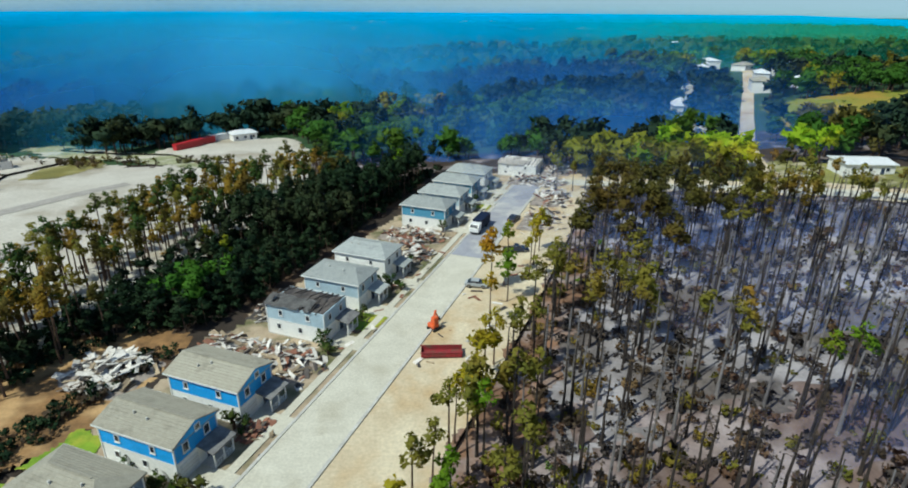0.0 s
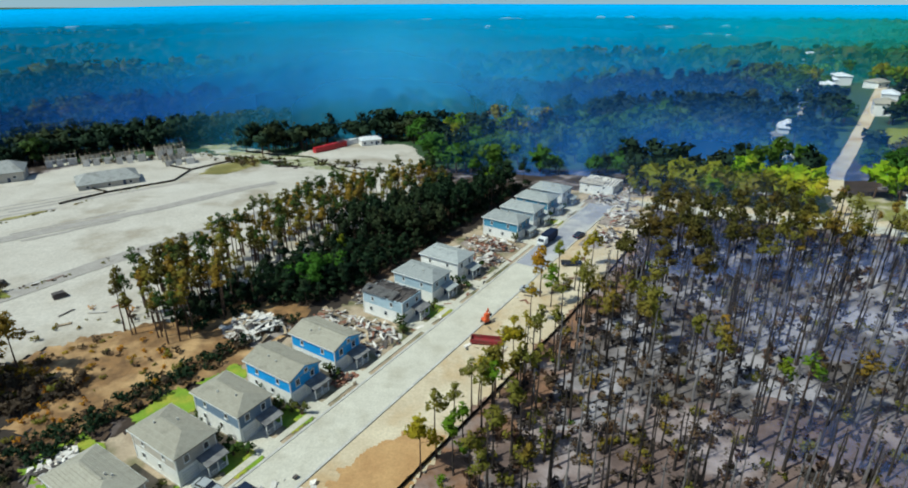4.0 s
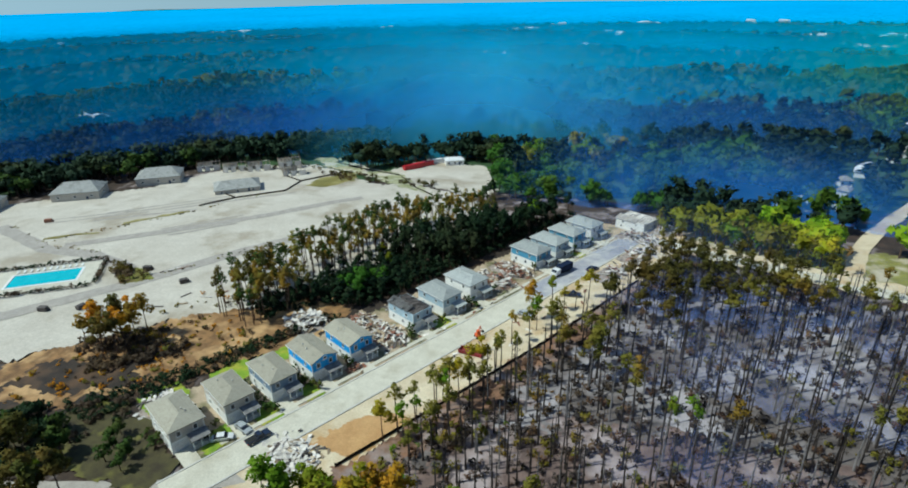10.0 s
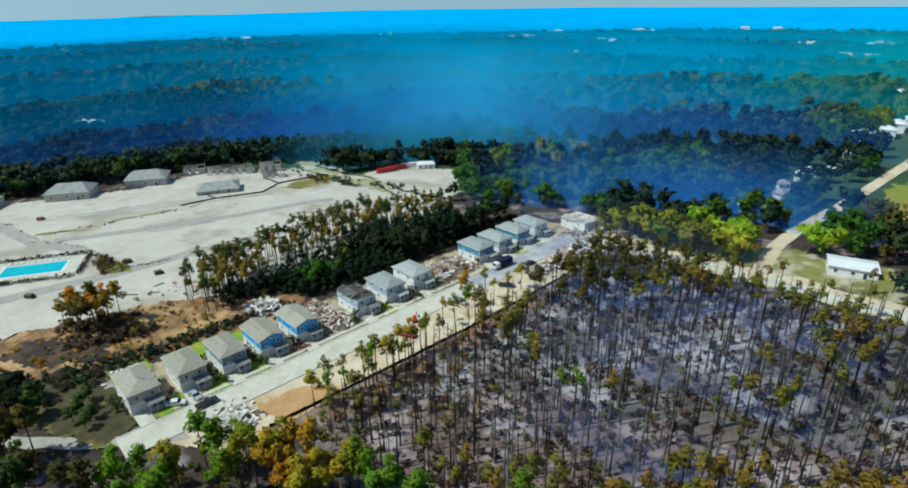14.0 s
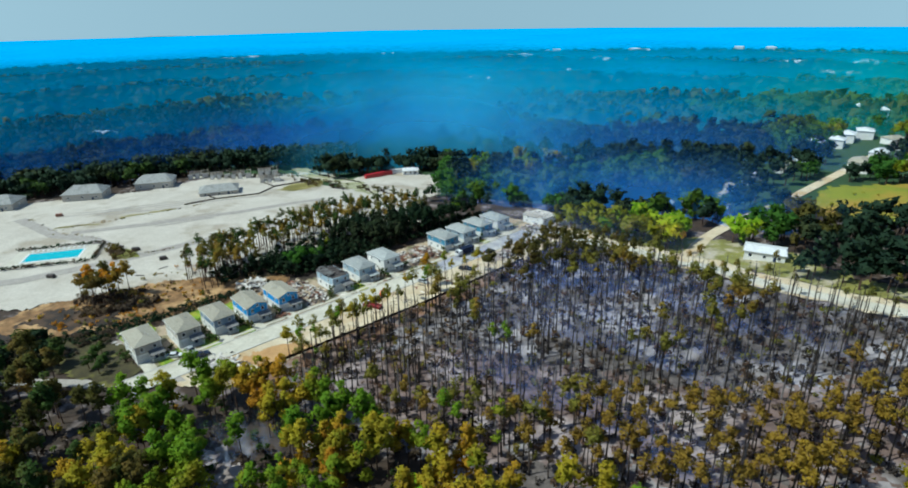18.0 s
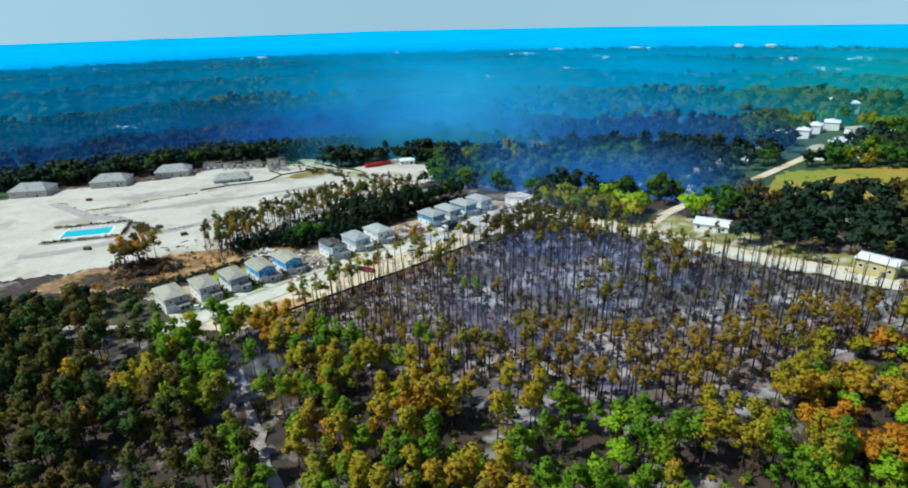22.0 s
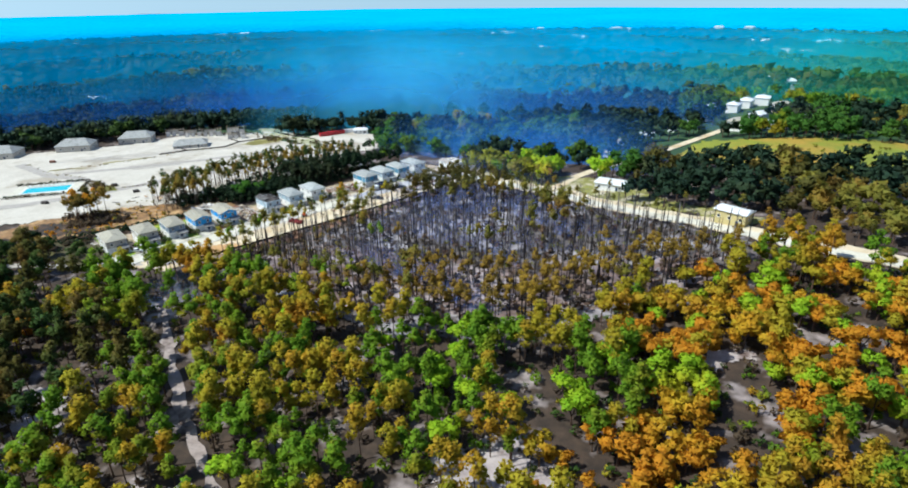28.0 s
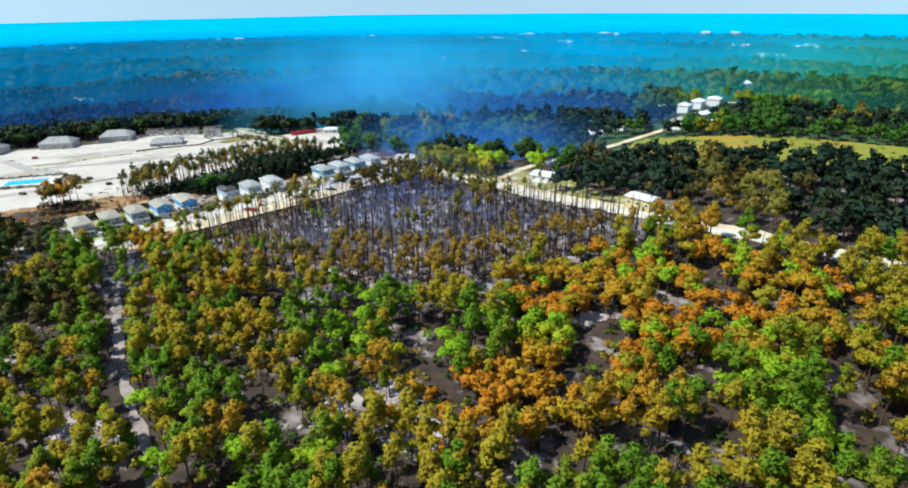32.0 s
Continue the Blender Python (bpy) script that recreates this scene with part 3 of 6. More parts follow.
EAST = [(44, 171), (69, 158), (92, 148), (111, 138), (130, 126), (150, 116), (168, 109), (185, 100), (203, 91), (230, 82), (258, 77), (330, 62)]
strip("road_east", EAST, 5.5, 0.40, M_CONCRETE, "pale road along the burnt woods", wobble=0.6)
strip("road_east_verge", [(x + 1, y + 1.5) for x, y in EAST], 11, 0.30, M_STREETSAND, "sandy verge of the road", "verge", wobble=2.5)
NORTH = [(103, 142), (112, 171), (122, 192), (140, 222), (165, 264), (190, 306), (226, 368)]
strip("road_north", NORTH, 5.5, 0.42, M_STREETSAND, "pale straight road between trees", wobble=0.4)
strip("road_lot_near", [(-150, 44), (-137, 55), (-114, 88), (-101, 112), (-82, 140), (-70, 158)], 6, 0.40, M_TRACK, "grey graded track across the sand lot", wobble=0.6)
strip("road_lot_cross", [(-215, 107), (-172, 95), (-150, 97), (-126, 92)], 6, 0.39, M_TRACK, "grey graded track beside the pool", wobble=0.6)
strip("road_lot_far", [(-168, 100), (-142, 122), (-112, 152), (-92, 178), (-84, 186)], 5, 0.39, M_TRACK, "grey graded track through the sand lot", wobble=0.6)
strip("road_dirt_path", [(4, 6), (18.9, -7), (40, -25), (56, -38), (76, -52), (96, -64), (118, -84)], 2.6, 0.3, mat("path_sand", (0.36, 0.3, 0.28), (0.22, 0.175, 0.16), scale=0.3, fine=2.0, c=(0.1, 0.07, 0.06), c_scale=0.2, c_amount=0.35), "pale sandy path through the pines", wobble=2.0)
patch("ground_roadside", [(52, 174), (74, 162), (98, 151), (118, 141), (150, 124), (174, 115), (190, 108), (192, 116), (160, 134), (136, 160), (112, 170), (96, 172), (60, 184)], 0.28, mat("weedy_roadside", (0.28, 0.27, 0.06), (0.15, 0.14, 0.04), scale=0.2, fine=2.0, bump=0.4, c=(0.46, 0.4, 0.3), c_scale=0.12, c_amount=0.45), 1.2, 3, "weedy yellow-green ground beside the pale road", "verge")
patch("ground_field", [(152, 214), (190, 203), (300, 206), (330, 262), (250, 274), (170, 262)], 0.4, M_FIELD, 2.0, 2, "yellow-green mown field behind the woods")
for spot in ([(120, -28), (136, -18), (140, -28), (158, -34), (156, -44), (122, -44)], [(8, -42), (20, -42), (36, -50), (30, -58), (14, -54)], [(62, -58), (82, -56), (86, -68), (66, -70)], [(4, 2), (12, 6), (18, 0), (10, -8)], [(168, 20), (182, 30), (184, 22), (172, 14)]):
    patch("ground_clearing", spot, 0.3, M_CLEARING, 1.0, 3, "pale pinkish sand showing between the pines")
for line in ([(-182, 102), (-174, 109), (-166, 114)], [(-165, 125), (-157, 136), (-149, 146)]):
    strip("ground_lot_grass", line, 2.0, 0.44, M_DRYGRASS, "yellow-green grass line on the sand lot", "grass", wobble=1.6, step=1.0)
patch("ground_lot_verge", [(-121, 195), (-123, 209), (-117, 223), (-110, 228), (-103, 212), (-110, 198)], 0.44, M_DRYGRASS, 0.8, 1.5, "yellow-green grass strip on the sand lot", "lawn")
patch("ground_lot_verge", [(-151, 250), (-140, 256), (-108, 238), (-84, 231), (-56, 202), (-70, 205), (-104, 224), (-134, 236)], 0.46, mat("weedy_sand", (0.42, 0.4, 0.26), (0.22, 0.24, 0.1), scale=0.25, fine=2.0, bump=0.3, c=(0.55, 0.5, 0.42), c_scale=0.15), 1.0, 2, "weedy sand along the back of the lot", "verge")
rng = random.Random(4)
for line in ([(-190, 128), (-150, 160), (-120, 196)], [(-205, 116), (-176, 137), (-150, 158)], [(-160, 108), (-128, 138), (-104, 168)]):
    for k in range(3):
        a, b = rng.uniform(0, 0.35), rng.uniform(0.6, 1.0)
        p, q = Vector((*line[0], 0)).lerp(Vector((*line[-1], 0)), a), Vector((*line[0], 0)).lerp(Vector((*line[-1], 0)), b)
        strip("ground_lot_rut", [(p.x + k * 3, p.y - k * 3), (q.x + k * 3, q.y - k * 3)], rng.uniform(0.8, 2.0), 0.36 + 0.01 * k, M_TRACK, "grey wheel ruts and grass line in the sand", "ruts", wobble=0.9)


# ---- trees ----
def tuft_cloud(rng, centres, count, size):
    """Small leaf slips, scattered round the given centres (place, radii); each lies with its face outwards and its shade follows its clump."""
    v, f, normals = [], [], []
    middle = Vector((0, 0, 0))
    for c, r in centres:
        middle += Vector(c) / len(centres)
    middle.z -= 0.8
    for _ in range(count):
        (cx, cy, cz), (rx, ry, rz) = rng.choice(centres)
        while True:
            a, b, c = rng.uniform(-1, 1), rng.uniform(-1, 1), rng.uniform(-1, 1)
            if 0.1 < a * a + b * b + c * c < 1:
                break
        o = Vector((cx + a * rx, cy + b * ry, cz + c * rz))
        s = size * rng.uniform(0.6, 1.3)
        d = Vector((rng.uniform(-1, 1), rng.uniform(-1, 1), rng.uniform(-0.4, 0.8))).normalized()
        e = d.cross(Vector((rng.uniform(-1, 1), rng.uniform(-1, 1), rng.uniform(-1, 1)))).normalized()
        n = len(v)
        out = (Vector((a, b, c + 0.25)) * 0.8 + (o - middle).normalized() * 0.7 + Vector((rng.uniform(-1, 1), rng.uniform(-1, 1), rng.uniform(-1, 1))) * 0.25).normalized()
        v += [tuple(o - d * s * 0.5 - e * s * 0.3), tuple(o + d * s * 0.6 - e * s * 0.1), tuple(o + e * s * 0.5)]
        f.append((n, n + 1, n + 2) if d.cross(e).dot(out) > 0 else (n, n + 2, n + 1))
        normals += [tuple(out)] * 3
    return v, f, normals


def soft_normals(me, normals):
    """Shading normals, one for each vertex."""
    a = me.attributes.new("custom_normal", "FLOAT_VECTOR", "POINT")
    a.data.foreach_set("vector", np.asarray(normals, dtype=np.float32).ravel())


def stem(v, f, a, b, r0, r1, sides=5):
    a, b = Vector(a), Vector(b)
    d = (b - a).normalized()
    e = d.orthogonal().normalized()
    g = d.cross(e)
    n = len(v)
    for c, r in ((a, r0), (b, r1)):
        v += [tuple(c + (e * math.cos(t) + g * math.sin(t)) * r) for t in (2 * math.pi * i / sides for i in range(sides))]
    for i in range(sides):
        j = (i + 1) % sides
        f += [(n + i, n + j, n + sides + j), (n + i, n + sides + j, n + sides + i)]
    if n:        # grown on to the nearest wood
        k = min(range(n), key=lambda q: (Vector(v[q]) - a).length_squared)
        f.append((n, n + 1, k))


def pine(seed, tall, spread, density, crown_from=0.6, tuft=0.8, trunk_r=0.2):
    """Trunk and crown of a pine of the given height, as vertex and triangle lists."""
    rng = random.Random(seed)
    tv, tf, centres = [], [], []
    p, r = Vector((0, 0, -0.4)), trunk_r
    lean = Vector((rng.uniform(-0.03, 0.03), rng.uniform(-0.03, 0.03), 0))
    for i in range(4):
        q = Vector((lean.x * tall * (i + 1) / 4 + rng.uniform(-0.1, 0.1), lean.y * tall * (i + 1) / 4 + rng.uniform(-0.1, 0.1), tall * (i + 1) / 4 * 0.97))
        stem(tv, tf, p, q, r, r * 0.74, 6)
        p, r = q, r * 0.74
    for i in range(rng.randint(6, 9)):
        t = crown_from + (0.97 - crown_from) * (i + rng.random()) / 9
        z, ang = tall * t, rng.uniform(0, 2 * math.pi)
        reach = spread * (1.15 - 0.75 * (t - crown_from) / (1 - crown_from)) * rng.uniform(0.45, 1.0)
        base = Vector((lean.x * z, lean.y * z, z))
        tip = base + Vector((math.cos(ang) * reach, math.sin(ang) * reach, reach * rng.uniform(0.1, 0.4)))
        stem(tv, tf, base, tip, 0.06, 0.02, 3)
        centres.append((tuple(base.lerp(tip, 0.85)), (spread * 0.52, spread * 0.52, spread * 0.34)))
    centres.append(((lean.x * tall, lean.y * tall, tall), (spread * 0.4, spread * 0.4, spread * 0.4)))
    return (tv, tf), tuft_cloud(rng, centres, int(density), tuft)


def broad(seed, tall, spread, density, tuft=0.9, limbs=True):
    """Trunk and crown of a round-headed tree."""
    rng = random.Random(seed)
    tv, tf, centres = [], [], []
    fork = Vector((rng.uniform(-0.2, 0.2), rng.uniform(-0.2, 0.2), tall * 0.35))
    stem(tv, tf, (0, 0, -0.4), fork, 0.28, 0.2, 6)
    for i in range(7):
        ang, up = rng.uniform(0, 2 * math.pi), rng.uniform(0.5, 0.92)
        reach = spread * rng.uniform(0.25, 0.75)
        tip = Vector((math.cos(ang) * reach, math.sin(ang) * reach, tall * up))
        if limbs:
            stem(tv, tf, fork, tip, 0.13, 0.04, 4)
        s = spread * rng.uniform(0.35, 0.55)
        centres.append((tuple(tip), (s, s, s * 0.75)))
    return (tv, tf), tuft_cloud(rng, centres, int(density), tuft)


def make_tree(name, shape, bark, leaf, label, group):
    tree = tagged(new(name), label, "tree", group)
    link_mesh("trunk", *shape[0], bark, parent=tree)
    crown = link_mesh("crown", *shape[1][:2], leaf, parent=tree, smooth_shade=True)
    soft_normals(crown.data, shape[1][2])
    return tree


def grove(name, shapes, places, materials, label, category="trees"):
    """Many trees as one mesh. A place is x, y, scale, turn and the number of its leaf material; material 0 is the bark."""
    vs, fs, ms, ns, base = [], [], [], [], 0
    arrays = [[(np.array(q[0]), np.array(q[1]), np.array(q[2]) if len(q) > 2 else np.array(q[0]) * (1, 1, 0) + (1e-4, 0, 0)) for q in s] for s in shapes]
    rng = random.Random(len(places))
    for x, y, scale, turn, leaf in places:
        c, s = math.cos(turn), math.sin(turn)
        rot = np.array([[c, s, 0], [-s, c, 0], [0, 0, 1]]) * scale
        for i, (v, f, nv) in enumerate(rng.choice(arrays)):
            if not len(v):
                continue
            vs.append(v @ rot + np.array([x, y, height(x, y)]))
            nv = nv @ rot
            ns.append(nv / np.linalg.norm(nv, axis=1, keepdims=True))
            fs.append(f + base)
            ms.append(np.full(len(f), leaf if i else 0, dtype=np.int32))
            base += len(v)
    v, f, m = np.concatenate(vs).astype(np.float32), np.concatenate(fs).astype(np.int32), np.concatenate(ms)
    me = bpy.data.meshes.new(name)
    me.vertices.add(len(v))
    me.vertices.foreach_set("co", v.ravel())
    me.loops.add(len(f) * 3)
    me.loops.foreach_set("vertex_index", f.ravel())
    me.polygons.add(len(f))
    me.polygons.foreach_set("loop_start", np.arange(0, len(f) * 3, 3, dtype=np.int32))
    for mt in materials:
        me.materials.append(mt)
    me.polygons.foreach_set("material_index", m)
    me.polygons.foreach_set("use_smooth", np.ones(len(f), dtype=bool))
    me.update(calc_edges=True)
    soft_normals(me, np.concatenate(ns))
    return tagged(new(name, me), label, category, kind="stuff")


def scatter(seed, poly, spacing, keep=1.0, clear=()):
    """Uneven places inside a polygon, with gaps where a large noise is low and none on the cleared lines (points, width)."""
    rng = random.Random(seed)
    xs, ys = [p[0] for p in poly], [p[1] for p in poly]
    out, y = [], min(ys)
    while y < max(ys):
        x = min(xs)
        while x < max(xs):
            px, py = x + rng.uniform(-0.55, 0.55) * spacing, y + rng.uniform(-0.55, 0.55) * spacing
            x += spacing
            if rng.random() > keep or not inside(poly, px, py):
                continue
            if any(near(px, py, line) < w for line, w in clear):
                continue
            out.append((px, py))
        y += spacing
    return out


def near(x, y, line):
    best = 1e9
    for (x0, y0), (x1, y1) in zip(line, line[1:]):
        dx, dy = x1 - x0, y1 - y0
        t = max(0, min(1, ((x - x0) * dx + (y - y0) * dy) / (dx * dx + dy * dy)))
        best = min(best, math.hypot(x - x0 - t * dx, y - y0 - t * dy))
    return best


BARE = [pine(10 + i, 10.5 + i % 3, 1.0, 16, 0.66, 0.4, 0.27) for i in range(5)]
THIN = [pine(20 + i, 12 + i % 3, 1.8, 220, 0.74, 0.6, 0.24) for i in range(5)]
FULL = [pine(30 + i, 11.5 + i % 3, 2.6, 420, 0.58, 0.8, 0.2) for i in range(5)]
ROUND = [broad(40 + i, 7.5 + i % 3, 3.1, 400, 0.95) for i in range(5)]
BUSH = [broad(50 + i, 2.2, 1.4, 60, 0.65, False) for i in range(4)]
FARTREE = [broad(60 + i, 11 + i % 3, 6.0, 36, 5.0, False) for i in range(5)]
PATHS = [([(4, 6), (18.9, -7), (40, -25), (56, -38), (76, -52), (96, -64), (118, -84)], 2.5), ([street(-2, -40), street(30, -40)], 16), ([(124, -34), (152, -38)], 4), ([(14, -46), (26, -52)], 3), ([(68, -62), (80, -62)], 3)]
ROADS = [(EAST, 7), (NORTH, 7), ([(-95, -4), (-68, 8), (-48, 14), (-26, 24), street(8, -40)], 4)]
rng = random.Random(11)


def place(points, leaf, low=0.8, high=1.2):
    return [(x, y, rng.uniform(low, high), rng.uniform(0, 6.3), leaf(x, y)) for x, y in points]


# burnt pines between fence and road
BURNT = [(0, 44), (24, 92), (43, 129), (55, 152), (80, 144), (104, 132), (128, 118), (150, 107), (186, 91), (182, 76), (160, 52), (124, 18), (86, 14), (40, 24), (10, 30)]
spots = scatter(1, BURNT, 3.9, 0.9)
spots.sort(key=lambda p: abs(p[0] - 45) + abs(p[1] - 70) * 0.8)
kinds = [make_tree("burnt_pine", s, b, M_DEADTWIG, t, "burnt pines") for s, b, t in zip(BARE, (M_BARK, M_BARKGREY, M_BARK), ("tall bare burnt pine with a blackened trunk", "tall bare burnt pine with an ash-grey trunk", "bare burnt pine with a black trunk"))] + \
        [make_tree("scorched_pine", s, M_BARK, M_SCORCH, "thin pine with a black trunk and scorched olive crown", "scorched pines") for s in THIN[:3]] + \
        [make_tree("surviving_pine", s, M_BARKBROWN, M_PINE, "slender pine with a sparse green crown", "surviving pines") for s in THIN[3:]] + \
        [make_tree("browned_pine", s, M_BARK, M_BROWNED, "slender pine with heat-browned needles", "browned pines") for s in THIN[1:3]] + \
        [make_tree("dull_pine", s, M_BARK, M_EDGE, "dull olive pine with a full crown beside the burnt ground", "dull pines") for s in FULL[2:4]]


def burnt_kind(x, y):
    n = noise.noise((x * 0.03, y * 0.03, 2.0)) + 0.35 * noise.noise((x * 0.2, y * 0.2, 5.0)) - 0.17 + 0.12 * (1 - smooth(30, 52, y - 0.1 * x)) + 0.2 * (1 - smooth(10, 34, x)) + 0.45 * math.exp(-((x - 98) ** 2 + (y - 62) ** 2) / 130) + 0.3 * math.exp(-((x - 130) ** 2 + (y - 44) ** 2) / 300)
    edge = 1 - smooth(14, 36, y - 0.12 * x + 14 * noise.noise((x * 0.05, y * 0.05, 1.0)))
    if x > 88 and y < 30 + 0.6 * (x - 92) + 8 * noise.noise((x * 0.09, y * 0.09, 3.0)) and noise.noise((x * 0.37, y * 0.37, 21.0)) < 0.22:
        return 3
    if edge > 0.1 and n < 0.44 and noise.noise((x * 0.37, y * 0.37, 21.0)) < 0.5 * edge - 0.42:
        return 3
    if 1.1 * math.exp(-((x - 62) ** 2 + (y - 136) ** 2) / 1000) + 0.5 * noise.noise((x * 0.31, y * 0.31, 5.0)) > 0.5:
        return 4
    return 2 if n > 0.44 else 1 if n > 0.15 else 0


used = set()
for x, y in spots[:260]:
    b = burnt_kind(x, y)
    k = rng.choice(kinds[0:3] if b == 0 else kinds[3:6] if b == 1 else kinds[6:8] if b == 2 else kinds[8:10] if b == 3 else kinds[10:])
    m = pose(x, y, height(x, y), 0, 0, rng.uniform(0, 360))
    sc = rng.uniform(0.8, 1.2)
    if k in used:
        c = copy_thing(k, m)
    else:
        c = k
        used.add(k)
    c.matrix_basis = m @ Matrix.Diagonal((sc, sc, sc, 1))
for k in kinds:
    if k not in used:
        k.matrix_basis = pose(30 + 4 * kinds.index(k), 60, height(30 + 4 * kinds.index(k), 60))
rest = spots[260:]
bare = [p for p in rest if burnt_kind(*p) == 0]
grove("burnt_pine_stand", BARE, place([p for i, p in enumerate(bare) if i % 5 < 2], lambda x, y: 1), [M_BARKGREY, M_DEADTWIG], "stand of bare burnt grey pine trunks", "burnt trees")
grove("charred_pine_stand", BARE, place([p for i, p in enumerate(bare) if i % 5 > 1], lambda x, y: 1), [M_BARK, M_DEADTWIG], "stand of bare charred black pine trunks", "burnt trees")
grove("scorched_pine_stand", THIN, place([p for p in rest if burnt_kind(*p) > 0], burnt_kind), [M_BARK, M_SCORCH, M_PINE, M_BROWNED, M_EDGE], "stand of thin scorched pines with sparse crowns", "burnt trees")
grove("burnt_brush", BUSH, place(scatter(2, BURNT, 2.5, 0.85), lambda x, y: rng.choice((1, 2, 2, 3, 4, 4)), 0.25, 1.1), [M_BARK, M_DEADTWIG, M_BARK, M_SCORCH, M_REDBRUSH], "low scorched brush on the ash", "brush")


# living forest below the burnt ground
def bump(x, y, cx, cy, r):
    return math.exp(-((x - cx) ** 2 + (y - cy) ** 2) / (r * r))


# stands of one colour in the forest: x, y, reach, share
RUSTY = ((172, 28, 34, 0.9), (205, 38, 34, 0.7), (178, -20, 24, 0.6), (150, -34, 14, 0.9), (66, -2, 13, 0.7), (240, 30, 40, 0.5), (-8, -24, 14, 0.5))
GREEN = ((140, -13, 12, 1.6), (166, 3, 11, 1.4), (218, -4, 20, 0.9), (108, -4, 20, 0.7), (30, -12, 16, 0.9), (4, -3, 12, 0.8), (192, 4, 10, 0.6), (60, -30, 12, 0.4))
DARKER = ((14, -46, 24, 0.75), (0, -70, 50, 0.55), (-40, -20, 40, 0.6), (-50, 10, 20, 0.8), (-64, 12, 26, 0.9))


def forest_leaf(x, y):
    """1 green pine, 2 dark pine, 3 olive pine, 4 rust oak, 5 bright oak."""
    n = 0.45 * noise.noise((x * 0.05, y * 0.05, 4.0)) + 0.55 * noise.noise((x * 0.41, y * 0.41, 8.0))
    rust = sum(k * bump(x, y, cx, cy, r) for cx, cy, r, k in RUSTY) + n
    green = sum(k * bump(x, y, cx, cy, r) for cx, cy, r, k in GREEN) - n * 0.8
    dark = sum(k * bump(x, y, cx, cy, r) for cx, cy, r, k in DARKER) + 0.6 * noise.noise((x * 0.33, y * 0.33, 14.0))
    if green > 0.85:
        return 5
    if dark > 0.55 and dark > rust:
        return 2
    if rust > 0.55:
        return 4
    return 1 if green > rust + 0.06 else 3 if rust > 0.03 else 2 if n < -0.33 else 1


FOREST = [(-75, 16), (-40, 8), (-12, 22), (10, 26), (40, 21), (84, 11), (124, 15), (160, 50), (186, 76), (196, 86), (260, 70), (340, 50), (340, -140), (-40, -140), (-120, -60)]
spots = [p for p in scatter(3, FOREST, 4.2, 0.92, PATHS + ROADS) if noise.noise((p[0] * 0.07, p[1] * 0.07, 6.0)) > -0.22 + 0.05 * smooth(60, 130, p[0])]
spots.sort(key=lambda p: abs(p[0] - 115) + abs(p[1] + 20))
protos = {1: make_tree("green_pine", FULL[0], M_BARKBROWN, M_PINE, "green pine with a full ragged crown", "living pines"),
          2: make_tree("dark_pine", FULL[1], M_BARKBROWN, M_PINEDARK, "dark green pine with a dense crown", "living pines"),
          3: make_tree("olive_pine", FULL[2], M_BARKBROWN, M_OLIVE, "yellowing olive pine with a ragged crown", "living pines"),
          4: make_tree("rust_oak", ROUND[0], M_BARKBROWN, M_RUST, "rust-orange scorched oak with a round crown", "rust trees"),
          5: make_tree("bright_oak", ROUND[1], M_BARKBROWN, M_LEAF, "bright yellow-green oak with a round crown", "green oaks")}
used = set()
for x, y in spots[:290]:
    b = forest_leaf(x, y)
    if b == 1 and rng.random() < 0.2:
        b = 5
    m = pose(x, y, height(x, y), 0, 0, rng.uniform(0, 360))
    sc = rng.uniform(0.62, 1.2)
    c = copy_thing(protos[b], m) if b in used else protos[b]
    used.add(b)
    c.matrix_basis = m @ Matrix.Diagonal((sc, sc, sc, 1))
for b in set(protos) - used:
    protos[b].matrix_basis = pose(60 + 5 * b, -20, height(60 + 5 * b, -20))
rest = spots[290:]
grove("pine_forest", FULL, place([p for p in rest if forest_leaf(*p) < 4], lambda x, y: 4 if forest_leaf(x, y) == 2 and rng.random() < 0.5 else forest_leaf(x, y)), [M_BARKBROWN, M_PINE, M_PINEDARK, M_OLIVE, M_EDGE], "mixed forest of green and yellowing pines", "forest")
grove("rust_forest", ROUND, place([p for p in rest if forest_leaf(*p) > 3], lambda x, y: 3 if forest_leaf(x, y) == 5 else rng.choice((1, 1, 1, 2, 2, 3))), [M_BARKBROWN, M_RUST, M_OLIVE, M_LEAF], "forest of rust-orange and yellow-green oaks", "forest")
grove("forest_undergrowth", BUSH, place(scatter(5, FOREST, 3.8, 0.8, PATHS + ROADS), lambda x, y: rng.choice((1, 1, 2, 3, 3, 4)), 0.5, 1.25), [M_BARKBROWN, M_PINEDARK, M_OLIVE, M_DEADTWIG, M_PINE], "low undergrowth between the trees", "brush")

grove("fence_brush", BUSH, place(scatter(19, [street(30, -20), street(78, -19), street(74, -6), street(34, -6)], 3.0, 0.6) + scatter(20, [street(78, -19), street(140, -18), street(136, -10), street(80, -12)], 3.6, 0.4), lambda x, y: rng.choice((1, 1, 2, 3)), 0.4, 1.1), [M_BARKBROWN, M_SCORCH, M_PINE, M_DEADTWIG], "olive brush growing along the fence", "brush")

